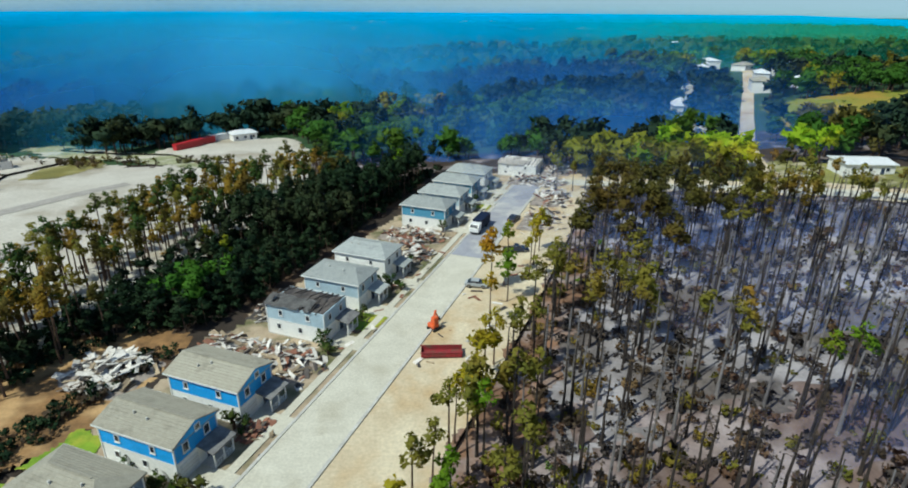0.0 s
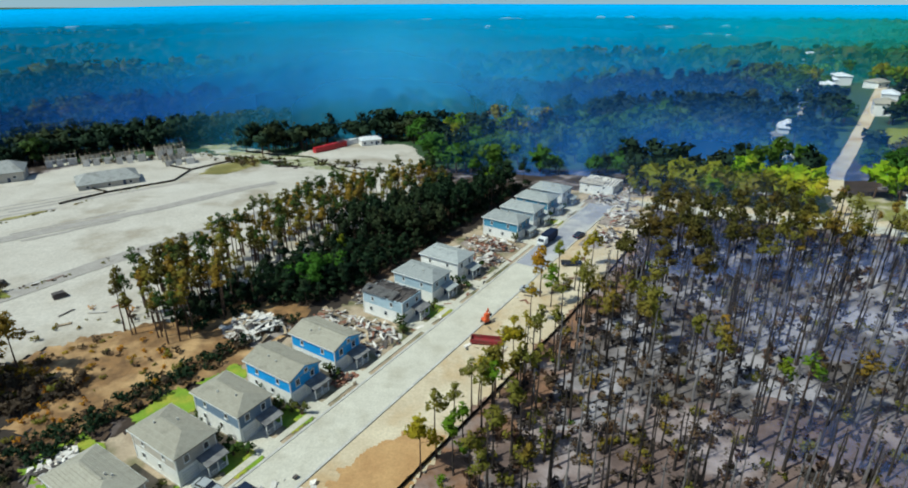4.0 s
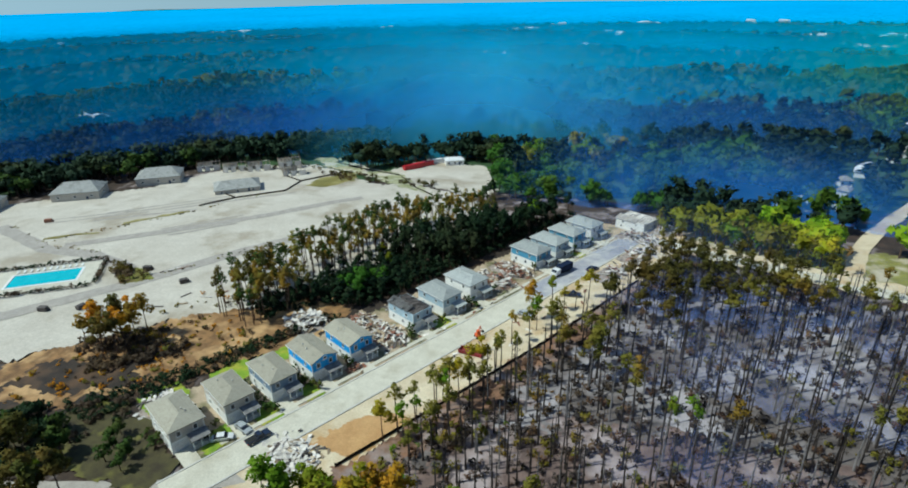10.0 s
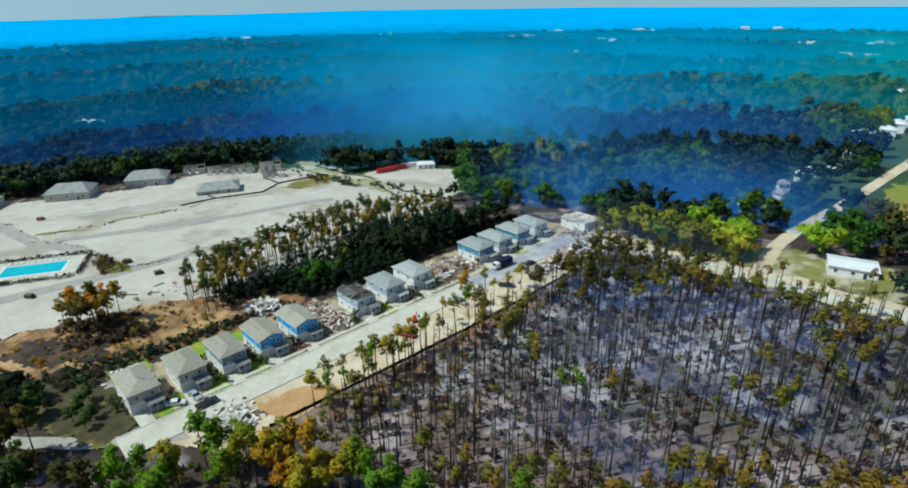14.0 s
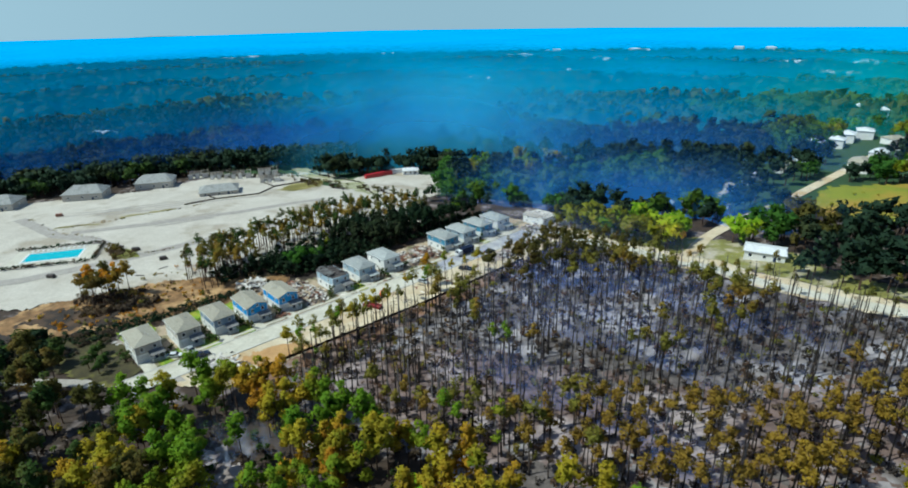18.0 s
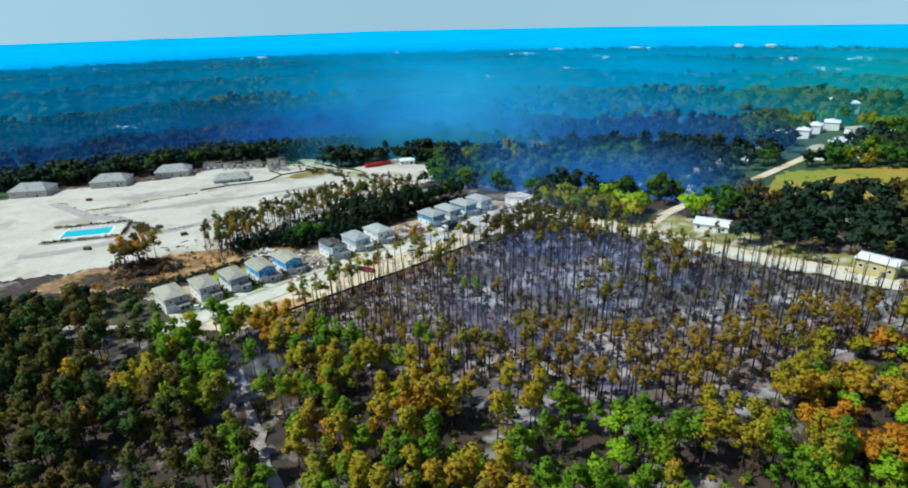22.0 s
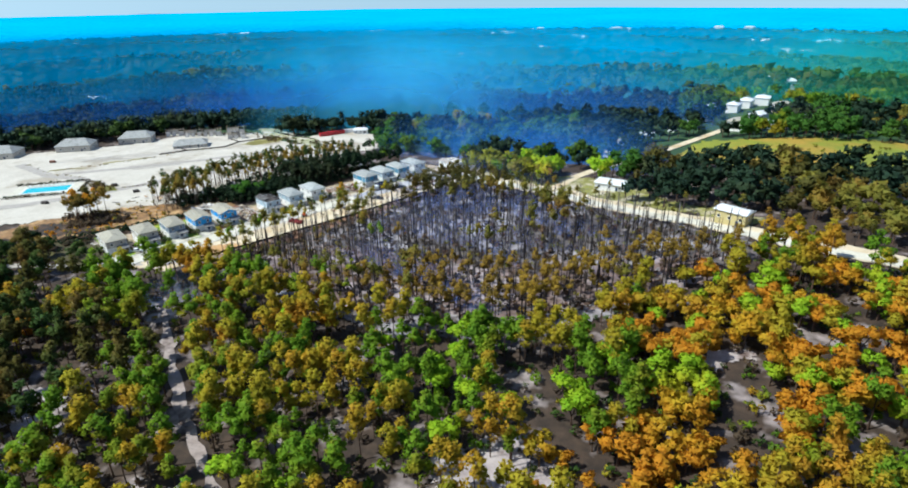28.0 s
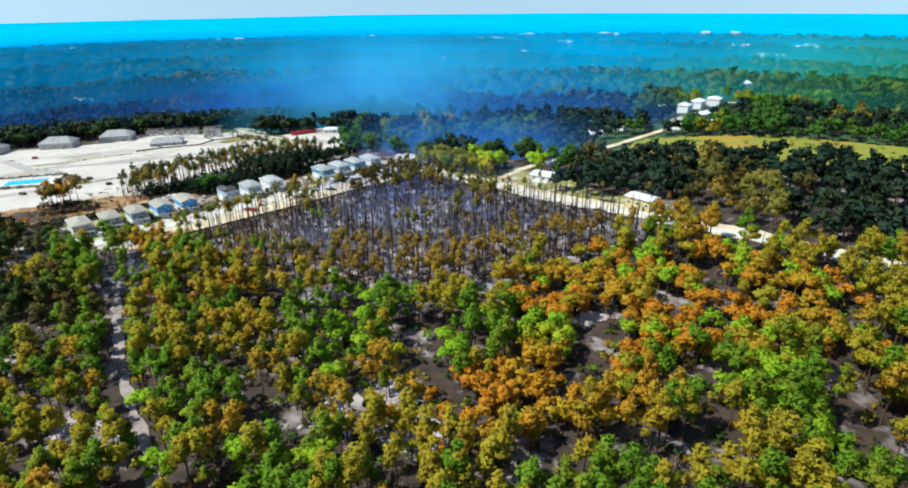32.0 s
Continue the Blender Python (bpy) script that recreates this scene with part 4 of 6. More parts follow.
# thin pines on both sides of the road beyond the burnt ground
side = make_tree("roadside_pine", THIN[0], M_BARK, M_SCORCH, "thin scorched pine beside the pale road", "roadside pines")
side2 = make_tree("roadside_pine", BARE[1], M_BARKGREY, M_DEADTWIG, "bare grey pine beside the pale road", "roadside pines")
first = {side, side2}
for (xa, ya), (xb, yb) in zip(EAST, EAST[1:-1]):
    d = math.hypot(xb - xa, yb - ya)
    for k in range(int(d / 4.2)):
        q, off = (k + rng.random()) * 4.2 / d, rng.choice((rng.uniform(-9, -4.5), rng.uniform(-9, -4.5), rng.uniform(5.5, 10)))
        x, y = xa + (xb - xa) * q - (yb - ya) / d * off, ya + (yb - ya) * q + (xb - xa) / d * off
        t = rng.choice((side, side, side2))
        c = t if t in first else copy_thing(t, Matrix.Identity(4))
        first.discard(t)
        sc = rng.uniform(0.55, 0.95)
        c.matrix_basis = pose(x, y, height(x, y), 0, 0, rng.uniform(0, 360)) @ Matrix.Diagonal((sc, sc, sc, 1))

# woods between the sand lot and the houses; their shade is put into the needle colour
STRIPWOOD = [(-66, 80), (-46, 79), (-29, 102), (-14, 132), (0, 160), (14, 190), (0, 180), (-11, 166), (-25, 154), (-39, 140), (-49, 117), (-60, 97)]
SANDEDGE = [(-79, 80), (-66, 80), (-60, 97), (-49, 117), (-39, 140), (-25, 154), (-11, 166), (-20, 180), (-44, 168), (-60, 150), (-68, 125), (-77, 100)]
PILE = [([(-50, 79), (-42, 85)], 7.5)]
spots = scatter(6, STRIPWOOD, 3.2, 0.95, PILE)
spots.sort(key=lambda p: p[1])
dark = [make_tree("woods_pine", FULL[i], M_BARKBROWN, M_WOODS, "low pine with needles darkened for the woods' shade", "woods pines") for i in range(2)]
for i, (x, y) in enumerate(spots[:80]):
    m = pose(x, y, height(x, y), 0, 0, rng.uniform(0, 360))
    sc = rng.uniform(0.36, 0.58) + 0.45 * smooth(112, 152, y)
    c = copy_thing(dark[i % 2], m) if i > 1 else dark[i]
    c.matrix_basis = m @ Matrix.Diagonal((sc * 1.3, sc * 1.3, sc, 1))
grove("woods_strip", FULL, place([p for p in spots[80:] if p[1] < 128], lambda x, y: 1 if rng.random() < 0.97 else 2, 0.45, 0.65), [M_BARKBROWN, M_WOODS, M_PINE], "dense pine woods behind the houses, needles darkened for shade", "woods")
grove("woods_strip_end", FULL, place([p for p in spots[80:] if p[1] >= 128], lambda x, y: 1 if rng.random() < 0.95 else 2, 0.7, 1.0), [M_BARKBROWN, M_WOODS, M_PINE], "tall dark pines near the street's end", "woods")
grove("woods_understorey", BUSH, place(scatter(7, STRIPWOOD, 2.1, 0.95, PILE), lambda x, y: 1, 0.7, 1.5), [M_BARKBROWN, M_WOODS], "understorey of the woods, leaves darkened for shade", "brush")
spots = scatter(26, SANDEDGE, 2.8, 0.8) + scatter(28, [(-79, 78), (-62, 72), (-46, 80), (-50, 92), (-64, 102), (-77, 100)], 3.0, 0.62, PILE)
thin = [make_tree("edge_pine", THIN[i], M_BARKBROWN, (M_EDGE, M_SCORCH, M_PINEDARK, M_BROWNED)[i], ("thin brown-olive pine on the sand", "thin golden-olive pine on the sand", "thin dark green pine on the sand", "thin scorched pine on the sand")[i], "pines at the sand's edge") for i in range(4)]
for i, (x, y) in enumerate(spots):
    m = pose(x, y, height(x, y), 0, 0, rng.uniform(0, 360))
    sc = rng.uniform(0.75, 1.1)
    c = copy_thing(thin[(i * 7) % 4], m) if i > 3 else thin[i]
    c.matrix_basis = m @ Matrix.Diagonal((sc, sc, sc, 1))
grove("edge_brush", BUSH, place(scatter(27, SANDEDGE, 3.6, 0.4), lambda x, y: rng.choice((1, 2)), 0.3, 0.8), [M_BARKBROWN, M_DEADTWIG, M_SCORCH], "low brush under the thin pines", "brush")
for i, (x, y) in enumerate(((-43, 100), (-40, 103), (-38.5, 99), (-36, 108))):
    t = make_tree("bright_tree", ROUND[i], M_BARKBROWN, M_GREENLEAF, "green leafy tree against the dark woods", "bright trees")
    t.matrix_basis = pose(x, y, height(x, y), 0, 0, i * 90)
CLUMP = [(-101, 49), (-90, 44), (-78, 56), (-82, 62), (-94, 60)]
for i, (x, y) in enumerate(scatter(8, CLUMP, 4.2, 0.95)):
    t = make_tree("golden_pine", FULL[i % 5], M_BARKBROWN, (M_BROWNED, M_EDGE, M_RUST)[i % 3], "golden-brown pine in a clump beside the sand lot", "golden pines")
    t.matrix_basis = pose(x, y, height(x, y), 0, 0, i * 70)
grove("clump_brush", BUSH, place(scatter(9, CLUMP, 2.4, 0.85) + scatter(29, [(-90, 44), (-76, 56), (-72, 61), (-70, 54), (-84, 42)], 1.9, 0.9), lambda x, y: rng.choice((1, 1, 2)) if y > 55 else 1, 0.7, 1.3), [M_BARKBROWN, M_DEADTWIG, M_SCORCH], "brown brush under the golden pines", "brush")
grove("scrub_bushes", BUSH, place([p for p in scatter(10, [(-108, 22), (-88, 66), (-72, 79), (-58, 72), (-48, 72), (-66, 46), (-84, 28)], 1.9, 0.7) if noise.noise((p[0] * 0.12, p[1] * 0.12, 3.0)) > -0.05] + scatter(18, [(-92, 68), (-76, 80), (-78, 92), (-92, 84)], 3.0, 0.4), lambda x, y: rng.choice((1, 2, 3)), 0.15, 0.75), [M_BARKBROWN, M_DEADTWIG, M_SCORCH, M_RUST], "low rust-brown scrub", "brush")
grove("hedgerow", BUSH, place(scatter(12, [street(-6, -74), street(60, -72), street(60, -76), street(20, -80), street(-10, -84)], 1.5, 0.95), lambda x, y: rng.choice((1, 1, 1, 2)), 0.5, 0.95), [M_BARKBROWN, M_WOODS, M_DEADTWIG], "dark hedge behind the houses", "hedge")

for u, v, sc in ((-3.5, -57, 0.62), (-5, -61.5, 0.7), (-2.5, -65, 0.55), (-7.5, -58.5, 0.6), (-6, -53.5, 0.5)):
    x, y = street(u, v)
    t = make_tree("dark_oak", ROUND[int(-u) % 5], M_BARKBROWN, M_PINEDARK, "dark round oak close beside the beige house", "dark oaks")
    t.matrix_basis = pose(x, y, height(x, y) + 0.2, 0, 0, u * 50) @ Matrix.Diagonal((sc, sc, sc, 1))
DARKS = [(-104, -2), (-84, 24), (-70, 31), (-63, 20), (-78, -2), (-90, -14)]
for i, (x, y) in enumerate(scatter(22, DARKS, 5.4, 0.9)):
    t = make_tree("dark_oak", ROUND[i % 5], M_BARKBROWN, M_WOODS if i % 3 else M_PINEDARK, "dark round oak behind the beige house", "dark oaks")
    sc = rng.uniform(0.7, 1.05)
    t.matrix_basis = pose(x, y, height(x, y), 0, 0, i * 67) @ Matrix.Diagonal((sc, sc, sc, 1))
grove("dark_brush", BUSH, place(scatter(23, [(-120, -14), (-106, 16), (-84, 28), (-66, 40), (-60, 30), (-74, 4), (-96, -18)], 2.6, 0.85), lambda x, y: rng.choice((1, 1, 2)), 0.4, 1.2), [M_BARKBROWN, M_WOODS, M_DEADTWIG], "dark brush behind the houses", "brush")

# far woods
LOTS_CLEAR = [([(-92, 210), (-140, 238), (-185, 218), (-250, 126)], 9), ([(-86, 228), (-56, 250)], 18), ([(-92, 220), (-40, 208)], 11), ([(-46, 240), (-40, 215)], 12), ([(166, 234), (310, 236)], 30), ([(188, 300), (214, 392)], 13), ([(114, 212), (128, 262), (158, 304)], 5), ([(88, 178), (98, 180)], 9), ([(122, 152), (142, 148)], 10), ([(172, 116), (194, 108)], 11)]
MID = [(-420, 60), (-290, 40), (-265, 120), (-205, 190), (-190, 226), (-140, 246), (-92, 220), (-48, 196), (8, 206), (46, 196), (50, 177), (74, 166), (100, 153), (132, 136), (152, 124), (200, 104), (255, 90), (360, 66), (460, 200), (430, 420), (-520, 420)]
spots = scatter(13, MID, 6.6, 0.9, ROADS + LOTS_CLEAR)


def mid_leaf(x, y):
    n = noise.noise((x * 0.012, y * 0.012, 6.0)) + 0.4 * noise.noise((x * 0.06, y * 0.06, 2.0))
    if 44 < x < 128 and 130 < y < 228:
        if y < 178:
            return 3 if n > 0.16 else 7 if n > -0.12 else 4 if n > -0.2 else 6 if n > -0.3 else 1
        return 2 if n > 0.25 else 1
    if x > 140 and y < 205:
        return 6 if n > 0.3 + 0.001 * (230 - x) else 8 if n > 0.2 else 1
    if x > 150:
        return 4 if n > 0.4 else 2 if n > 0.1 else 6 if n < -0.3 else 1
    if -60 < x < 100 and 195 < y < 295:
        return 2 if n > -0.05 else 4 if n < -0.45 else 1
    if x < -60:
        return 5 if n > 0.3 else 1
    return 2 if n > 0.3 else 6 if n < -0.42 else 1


MIDTREE = [broad(70 + i, 8.5 + i % 3, 3.8, 112, 1.9, False) for i in range(5)]
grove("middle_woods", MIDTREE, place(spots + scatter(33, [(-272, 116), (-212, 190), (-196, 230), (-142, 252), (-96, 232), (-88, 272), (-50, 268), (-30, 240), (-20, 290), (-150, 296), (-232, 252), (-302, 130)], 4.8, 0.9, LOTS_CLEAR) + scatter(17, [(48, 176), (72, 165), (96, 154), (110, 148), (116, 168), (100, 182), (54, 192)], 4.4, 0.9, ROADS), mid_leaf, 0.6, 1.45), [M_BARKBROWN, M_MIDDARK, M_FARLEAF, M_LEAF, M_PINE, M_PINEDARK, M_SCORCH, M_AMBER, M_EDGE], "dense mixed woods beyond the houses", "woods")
FAR = [(-1500, 200), (-420, 60), (-520, 420), (430, 420), (460, 200), (900, 60), (1500, 900), (1200, 1500), (0, 1600), (-1100, 1200)]
spots = [(x, y) for x, y in scatter(14, FAR, 17, 0.95)]
grove("far_woods", FARTREE, place(spots, lambda x, y: 1 + (noise.noise((x * 0.006, y * 0.006, 1.0)) > 0.12 - 0.0012 * x), 0.9, 1.5), [M_BARKBROWN, M_PINEDARK, M_FARLEAF], "far woods spreading to the coast", "woods")


# ---- houses ----
def window(parent, cx, cy, cz, w, h, face, frame_mat=None):
    """A window on a wall that faces 'x' or 'y' with the sign of the face: a frame with a sill and a pane."""
    bm = bmesh.new()
    s = 1 if face[0] == "+" else -1
    d = 0.06 * s

    def slab(a0, z0, a1, z1, t, out):
        if face[1] == "x":
            box(cx + min(0, t * s), cy + a0, cz + z0, cx + max(0, t * s), cy + a1, cz + z1, bm=out)
        else:
            box(cx + a0, cy + min(0, t * s), cz + z0, cx + a1, cy + max(0, t * s), cz + z1, bm=out)

    b = 0.1
    rings = []
    for out, inset in ((0.0, 0.0), (0.08, 0.0), (0.08, b), (0.0, b)):
        ring = []
        for sa, sz in ((-1, -1), (1, -1), (1, 1), (-1, 1)):
            p, q = sa * (w / 2 - inset), sz * (h / 2 - inset)
            ring.append(bm.verts.new((cx + out * s, cy + p, cz + q) if face[1] == "x" else (cx + p, cy + out * s, cz + q)))
        rings.append(ring)
    for r0, r1 in zip(rings, rings[1:] + rings[:1]):
        for i in range(4):
            j = (i + 1) % 4
            bm.faces.new((r0[i], r0[j], r1[j], r1[i]))
    win = part("window", bm, frame_mat or M_TRIM, parent)
    bm = bmesh.new()
    slab(-w / 2 + b, -h / 2 + b, w / 2 - b, h / 2 - b, 0.04, bm)
    part("pane", bm, M_GLASS, win)
    bm = bmesh.new()
    slab(-w / 2 - 0.06, -h / 2 - 0.09, w / 2 + 0.06, -h / 2 - 0.01, 0.14, bm)
    part("sill", bm, frame_mat or M_TRIM, win)


def gable_roof(d, w, z, rise, over, hip, thick=0.22):
    """A roof with its ridge along x; hip is how far the ridge stops short of each end."""
    bm = bmesh.new()
    x, y = d / 2 + over, w / 2 + over
    low = [bm.verts.new(p) for p in ((-x, -y, z), (x, -y, z), (x, y, z), (-x, y, z))]
    eave = [bm.verts.new((p.co.x, p.co.y, z + thick)) for p in low]
    ridge = [bm.verts.new((-x + hip, 0, z + thick + rise)), bm.verts.new((x - hip, 0, z + thick + rise))]
    bm.faces.new(low[::-1])
    for i in range(4):
        j = (i + 1) % 4
        bm.faces.new((low[i], low[j], eave[j], eave[i]))
    bm.faces.new((eave[0], eave[1], ridge[1], ridge[0]))
    bm.faces.new((eave[2], eave[3], ridge[0], ridge[1]))
    bm.faces.new((eave[1], eave[2], ridge[1]))
    bm.faces.new((eave[3], eave[0], ridge[0]))
    return bm


def house(u, v, w, d, siding, lower, label, hip=0.0, rise=1.9, porch=True, burnt=False, roof_mat=None, seed=0):
    rng = random.Random(seed)
    x, y = street(u, v)
    h = tagged(new("house"), label, "house", "houses along the street")
    h.matrix_basis = pose(x, y, height(x, y) + 0.3, 0, 0, YAW)
    X, Y = d / 2, w / 2
    part("foundation", box(-X - 0.1, -Y - 0.1, -0.4, X + 0.1, Y + 0.1, 0.15), M_KERB, h)
    part("lower_wall", box(-X, -Y, 0.15, X, Y, 2.85), lower, h)
    part("belt_trim", box(-X - 0.05, -Y - 0.05, 2.85, X + 0.05, Y + 0.05, 3.0), M_TRIM, h)
    part("upper_wall", box(-X, -Y, 3.0, X, Y, 5.6), siding, h)
    for k in range(11):      # lap siding courses
        z = 3.08 + k * 0.23
        part("siding_course", box(-X - 0.025, -Y - 0.025, z, X + 0.025, Y + 0.025, z + 0.14), siding, h)
    for sx in (-1, 1):
        for sy in (-1, 1):
            part("corner_board", box(sx * X - 0.09, sy * Y - 0.09, 0.15, sx * X + 0.09, sy * Y + 0.09, 5.6), M_TRIM, h)
    rm = roof_mat or M_SHINGLE
    if not burnt:
        roof = part("roof", gable_roof(d, w, 5.6, rise, 0.45, hip), rm, h)
        part("ridge_cap", box(-X + hip, -0.12, 5.84 + rise, X - hip, 0.12, 5.9 + rise), rm, roof)
        for k in range(9):   # shingle courses
            for s in (-1, 1):
                t = (k + 0.5) / 9
                yy, zz, inset = s * (Y + 0.45) * (1 - t), 5.83 + rise * t, hip * t
                part("shingle_course", box(-X - 0.4 + inset, yy - 0.03, zz, X + 0.4 - inset, yy + 0.03, zz + 0.035), rm, roof)
        part("fascia", box(-X - 0.49, -Y - 0.49, 5.55, X + 0.49, -Y - 0.45, 5.8), M_TRIM, roof)
        part("fascia", box(-X - 0.49, Y + 0.45, 5.55, X + 0.49, Y + 0.49, 5.8), M_TRIM, roof)
        for k in range(2):
            vx, vy = rng.uniform(-X * 0.6, X * 0.5), rng.choice((-1, 1)) * rng.uniform(0.8, Y * 0.6)
            vz = 5.82 + rise * (1 - abs(vy) / (Y + 0.45))
            part("roof_vent", box(vx - 0.12, vy - 0.12, vz - 0.1, vx + 0.12, vy + 0.12, vz + 0.4, bevel=0.03), M_KERB, roof)
        if not hip:
            for s in (-1, 1):
                bm = bmesh.new()
                q = [bm.verts.new((s * (X - 0.02), -Y, 5.6)), bm.verts.new((s * (X - 0.02), Y, 5.6)), bm.verts.new((s * (X - 0.02), 0, 5.6 + rise))]
                q2 = [bm.verts.new((s * (X + 0.5), p.co.y, p.co.z + 0.15)) for p in q]
                bm.faces.new(q), bm.faces.new(q2[::-1])
                for i in range(3):
                    j = (i + 1) % 3
                    bm.faces.new((q[i], q[j], q2[j], q2[i]))
                part("gable", bm, siding, h)
            window(h, X + 0.5, 0, 6.2, 0.9, 0.9, "+x")
    else:
        for k in range(11):  # charred rafters over the open upper floor
            xx = -X + 0.3 + k * (d - 0.6) / 10
            for s in (-1, 1):
                if rng.random() < 0.3:
                    continue
                bm = prism([(0, 5.6), (0.09, 5.6), (0.09, 5.75), (0, 5.75)], 0, 1)
                bmesh.ops.delete(bm, geom=bm.verts, context="VERTS")
                a, b = Vector((xx, s * (Y + 0.3), 5.55)), Vector((xx + rng.uniform(-0.3, 0.3), rng.uniform(-0.4, 0.4), 5.6 + rise * rng.uniform(0.5, 1)))
                m = Matrix.Translation((a + b) / 2) @ (b - a).to_track_quat("Y", "Z").to_matrix().to_4x4()
                bmesh.ops.create_cube(bm, size=1, matrix=m @ Matrix.Diagonal((0.12, (b - a).length, 0.2, 1)))
                part("rafter", bm, M_CHAR, h)
        bm = bmesh.new()
        verts = []
        for i in range(9):
            for j in range(4):
                t = j / 3
                verts.append(bm.verts.new((-X - 0.4 + (d * 0.8) * i / 8, -(Y + 0.45) * (1 - t * rng.uniform(0.6, 0.8)), 5.75 + rise * t * 0.7 + rng.uniform(-0.12, 0.12))))
        for i in range(8):
            for j in range(3):
                if rng.random() < 0.8:
                    bm.faces.new((verts[i * 4 + j], verts[i * 4 + 4 + j], verts[i * 4 + 5 + j], verts[i * 4 + 1 + j]))
        bmesh.ops.solidify(bm, geom=bm.faces[:], thickness=0.12)
        part("roof", bm, roof_mat or M_SHINGLEDARK, h, "collapsed roof with holes")
        part("floor_slab", box(-X + 0.2, -Y + 0.2, 5.45, X - 0.2, Y - 0.2, 5.62), roof_mat or M_CHAR, h)
    for s in (-1, 1):
        for xx in (-X * 0.6, X * 0.15):
            window(h, xx, s * Y, 1.75, 0.9, 1.1, ("+" if s > 0 else "-") + "y")
        for xx in (-X * 0.5, X * 0.45):
            window(h, xx, s * (Y + 0.025), 4.4, 0.8, 1.1, ("+" if s > 0 else "-") + "y")
    for yy in (-Y * 0.5, Y * 0.5):
        window(h, X + 0.025, yy, 4.4, 1.0, 1.35, "+x")
        window(h, -X - 0.025, yy, 4.4, 1.0, 1.2, "-x")
    garage = part("garage_door", box(X, -Y + 0.5, 0.15, X + 0.08, -Y + 3.3, 2.4), M_GARAGE, h)
    for k in range(1, 4):
        part("groove", box(X + 0.08, -Y + 0.55, 0.15 + k * 0.56, X + 0.1, -Y + 3.25, 0.2 + k * 0.56), M_KERB, garage)
    door = part("front_door", box(X, Y - 2.3, 0.15, X + 0.07, Y - 1.3, 2.25), M_DOOR, h)
    part("knob", box(X + 0.07, Y - 2.2, 1.1, X + 0.13, Y - 2.12, 1.18), M_RIM, door)
    if porch:
        p = 2.2
        part("porch_floor", box(X, 0.0, 0.1, X + p, Y, 0.3), M_KERB, h)
        bm = bmesh.new()
        a = [bm.verts.new(c) for c in ((X, -0.3, 3.35), (X, Y + 0.3, 3.35), (X + p + 0.4, Y + 0.3, 2.75), (X + p + 0.4, -0.3, 2.75))]
        b = [bm.verts.new((c.co.x, c.co.y, c.co.z - 0.18)) for c in a]
        bm.faces.new(a), bm.faces.new(b[::-1])
        for i in range(4):
            j = (i + 1) % 4
            bm.faces.new((a[i], a[j], b[j], b[i]))
        part("porch_roof", bm, M_SHINGLEDARK if not roof_mat else rm, h)
        for yy in (0.1, Y * 0.5, Y - 0.1):
            part("porch_post", box(X + p - 0.08, yy - 0.08, 0.3, X + p + 0.08, yy + 0.08, 2.7), M_TRIM, h)
        part("porch_rail", box(X + p - 0.04, 0.1, 1.05, X + p + 0.04, Y - 0.1, 1.13), M_TRIM, h)
        for k in range(8):
            yy = 0.3 + k * (Y - 0.6) / 7
            part("baluster", box(X + p - 0.02, yy - 0.02, 0.3, X + p + 0.02, yy + 0.02, 1.05), M_TRIM, h)
    return h


# blue upper storeys: the siding colour also holds the shade below the eaves
ROW = [(7.2, -57.0, 7.2, 12.6, M_BEIGE, M_WHITEWALL, "beige two-storey house with a grey-brown hip roof", 3.4, 1.5),
       (19.2, -56.7, 6.8, 11.4, M_BEIGE, M_WHITEWALL, "cream two-storey house with a grey-brown roof", 3.2, 1.4),
       (30.2, -56.6, 6.6, 11.6, M_GREYBLUE, M_WHITEWALL, "white two-storey house, eave shade coloured grey-blue above, tan roof", 2.8, 1.4),
       (41.4, -56.6, 7.0, 11.6, M_BLUE, M_WHITEWALL, "bright blue two-storey house with a grey gable roof", 0.0, 1.3),
       (52.6, -56.6, 7.0, 11.6, M_BLUE, M_WHITEWALL, "bright blue two-storey house beside a wrecked lot", 0.0, 1.3),
       (74.0, -56.6, 7.0, 11.2, M_PALEBLUE, M_WHITEWALL, "burnt two-storey house with its roof collapsed", 0.0, 1.2),
       (85.6, -56.6, 7.2, 11.2, M_PALEBLUE, M_WHITEWALL, "pale blue two-storey house with a grey roof", 2.8, 1.5),
       (97.6, -57.2, 7.4, 11.2, M_WHITEWALL, M_WHITEWALL, "white two-storey house with a grey hip roof", 3.0, 1.5),
       (128.6, -56.5, 7.4, 11.4, M_TEAL, M_WHITEWALL, "light blue two-storey house with a grey hip roof", 2.9, 1.5),
       (139.2, -56.5, 7.2, 11.2, M_PALEBLUE, M_WHITEWALL, "pale blue two-storey house between light blue neighbours", 2.9, 1.5),
       (150.0, -56.8, 7.2, 11.2, M_TEAL, M_WHITEWALL, "pale blue two-storey house near the street's end", 2.9, 1.5),
       (160.6, -56.5, 7.4, 11.2, M_WHITEWALL, M_WHITEWALL, "white two-storey house near the street's end", 2.9, 1.5)]
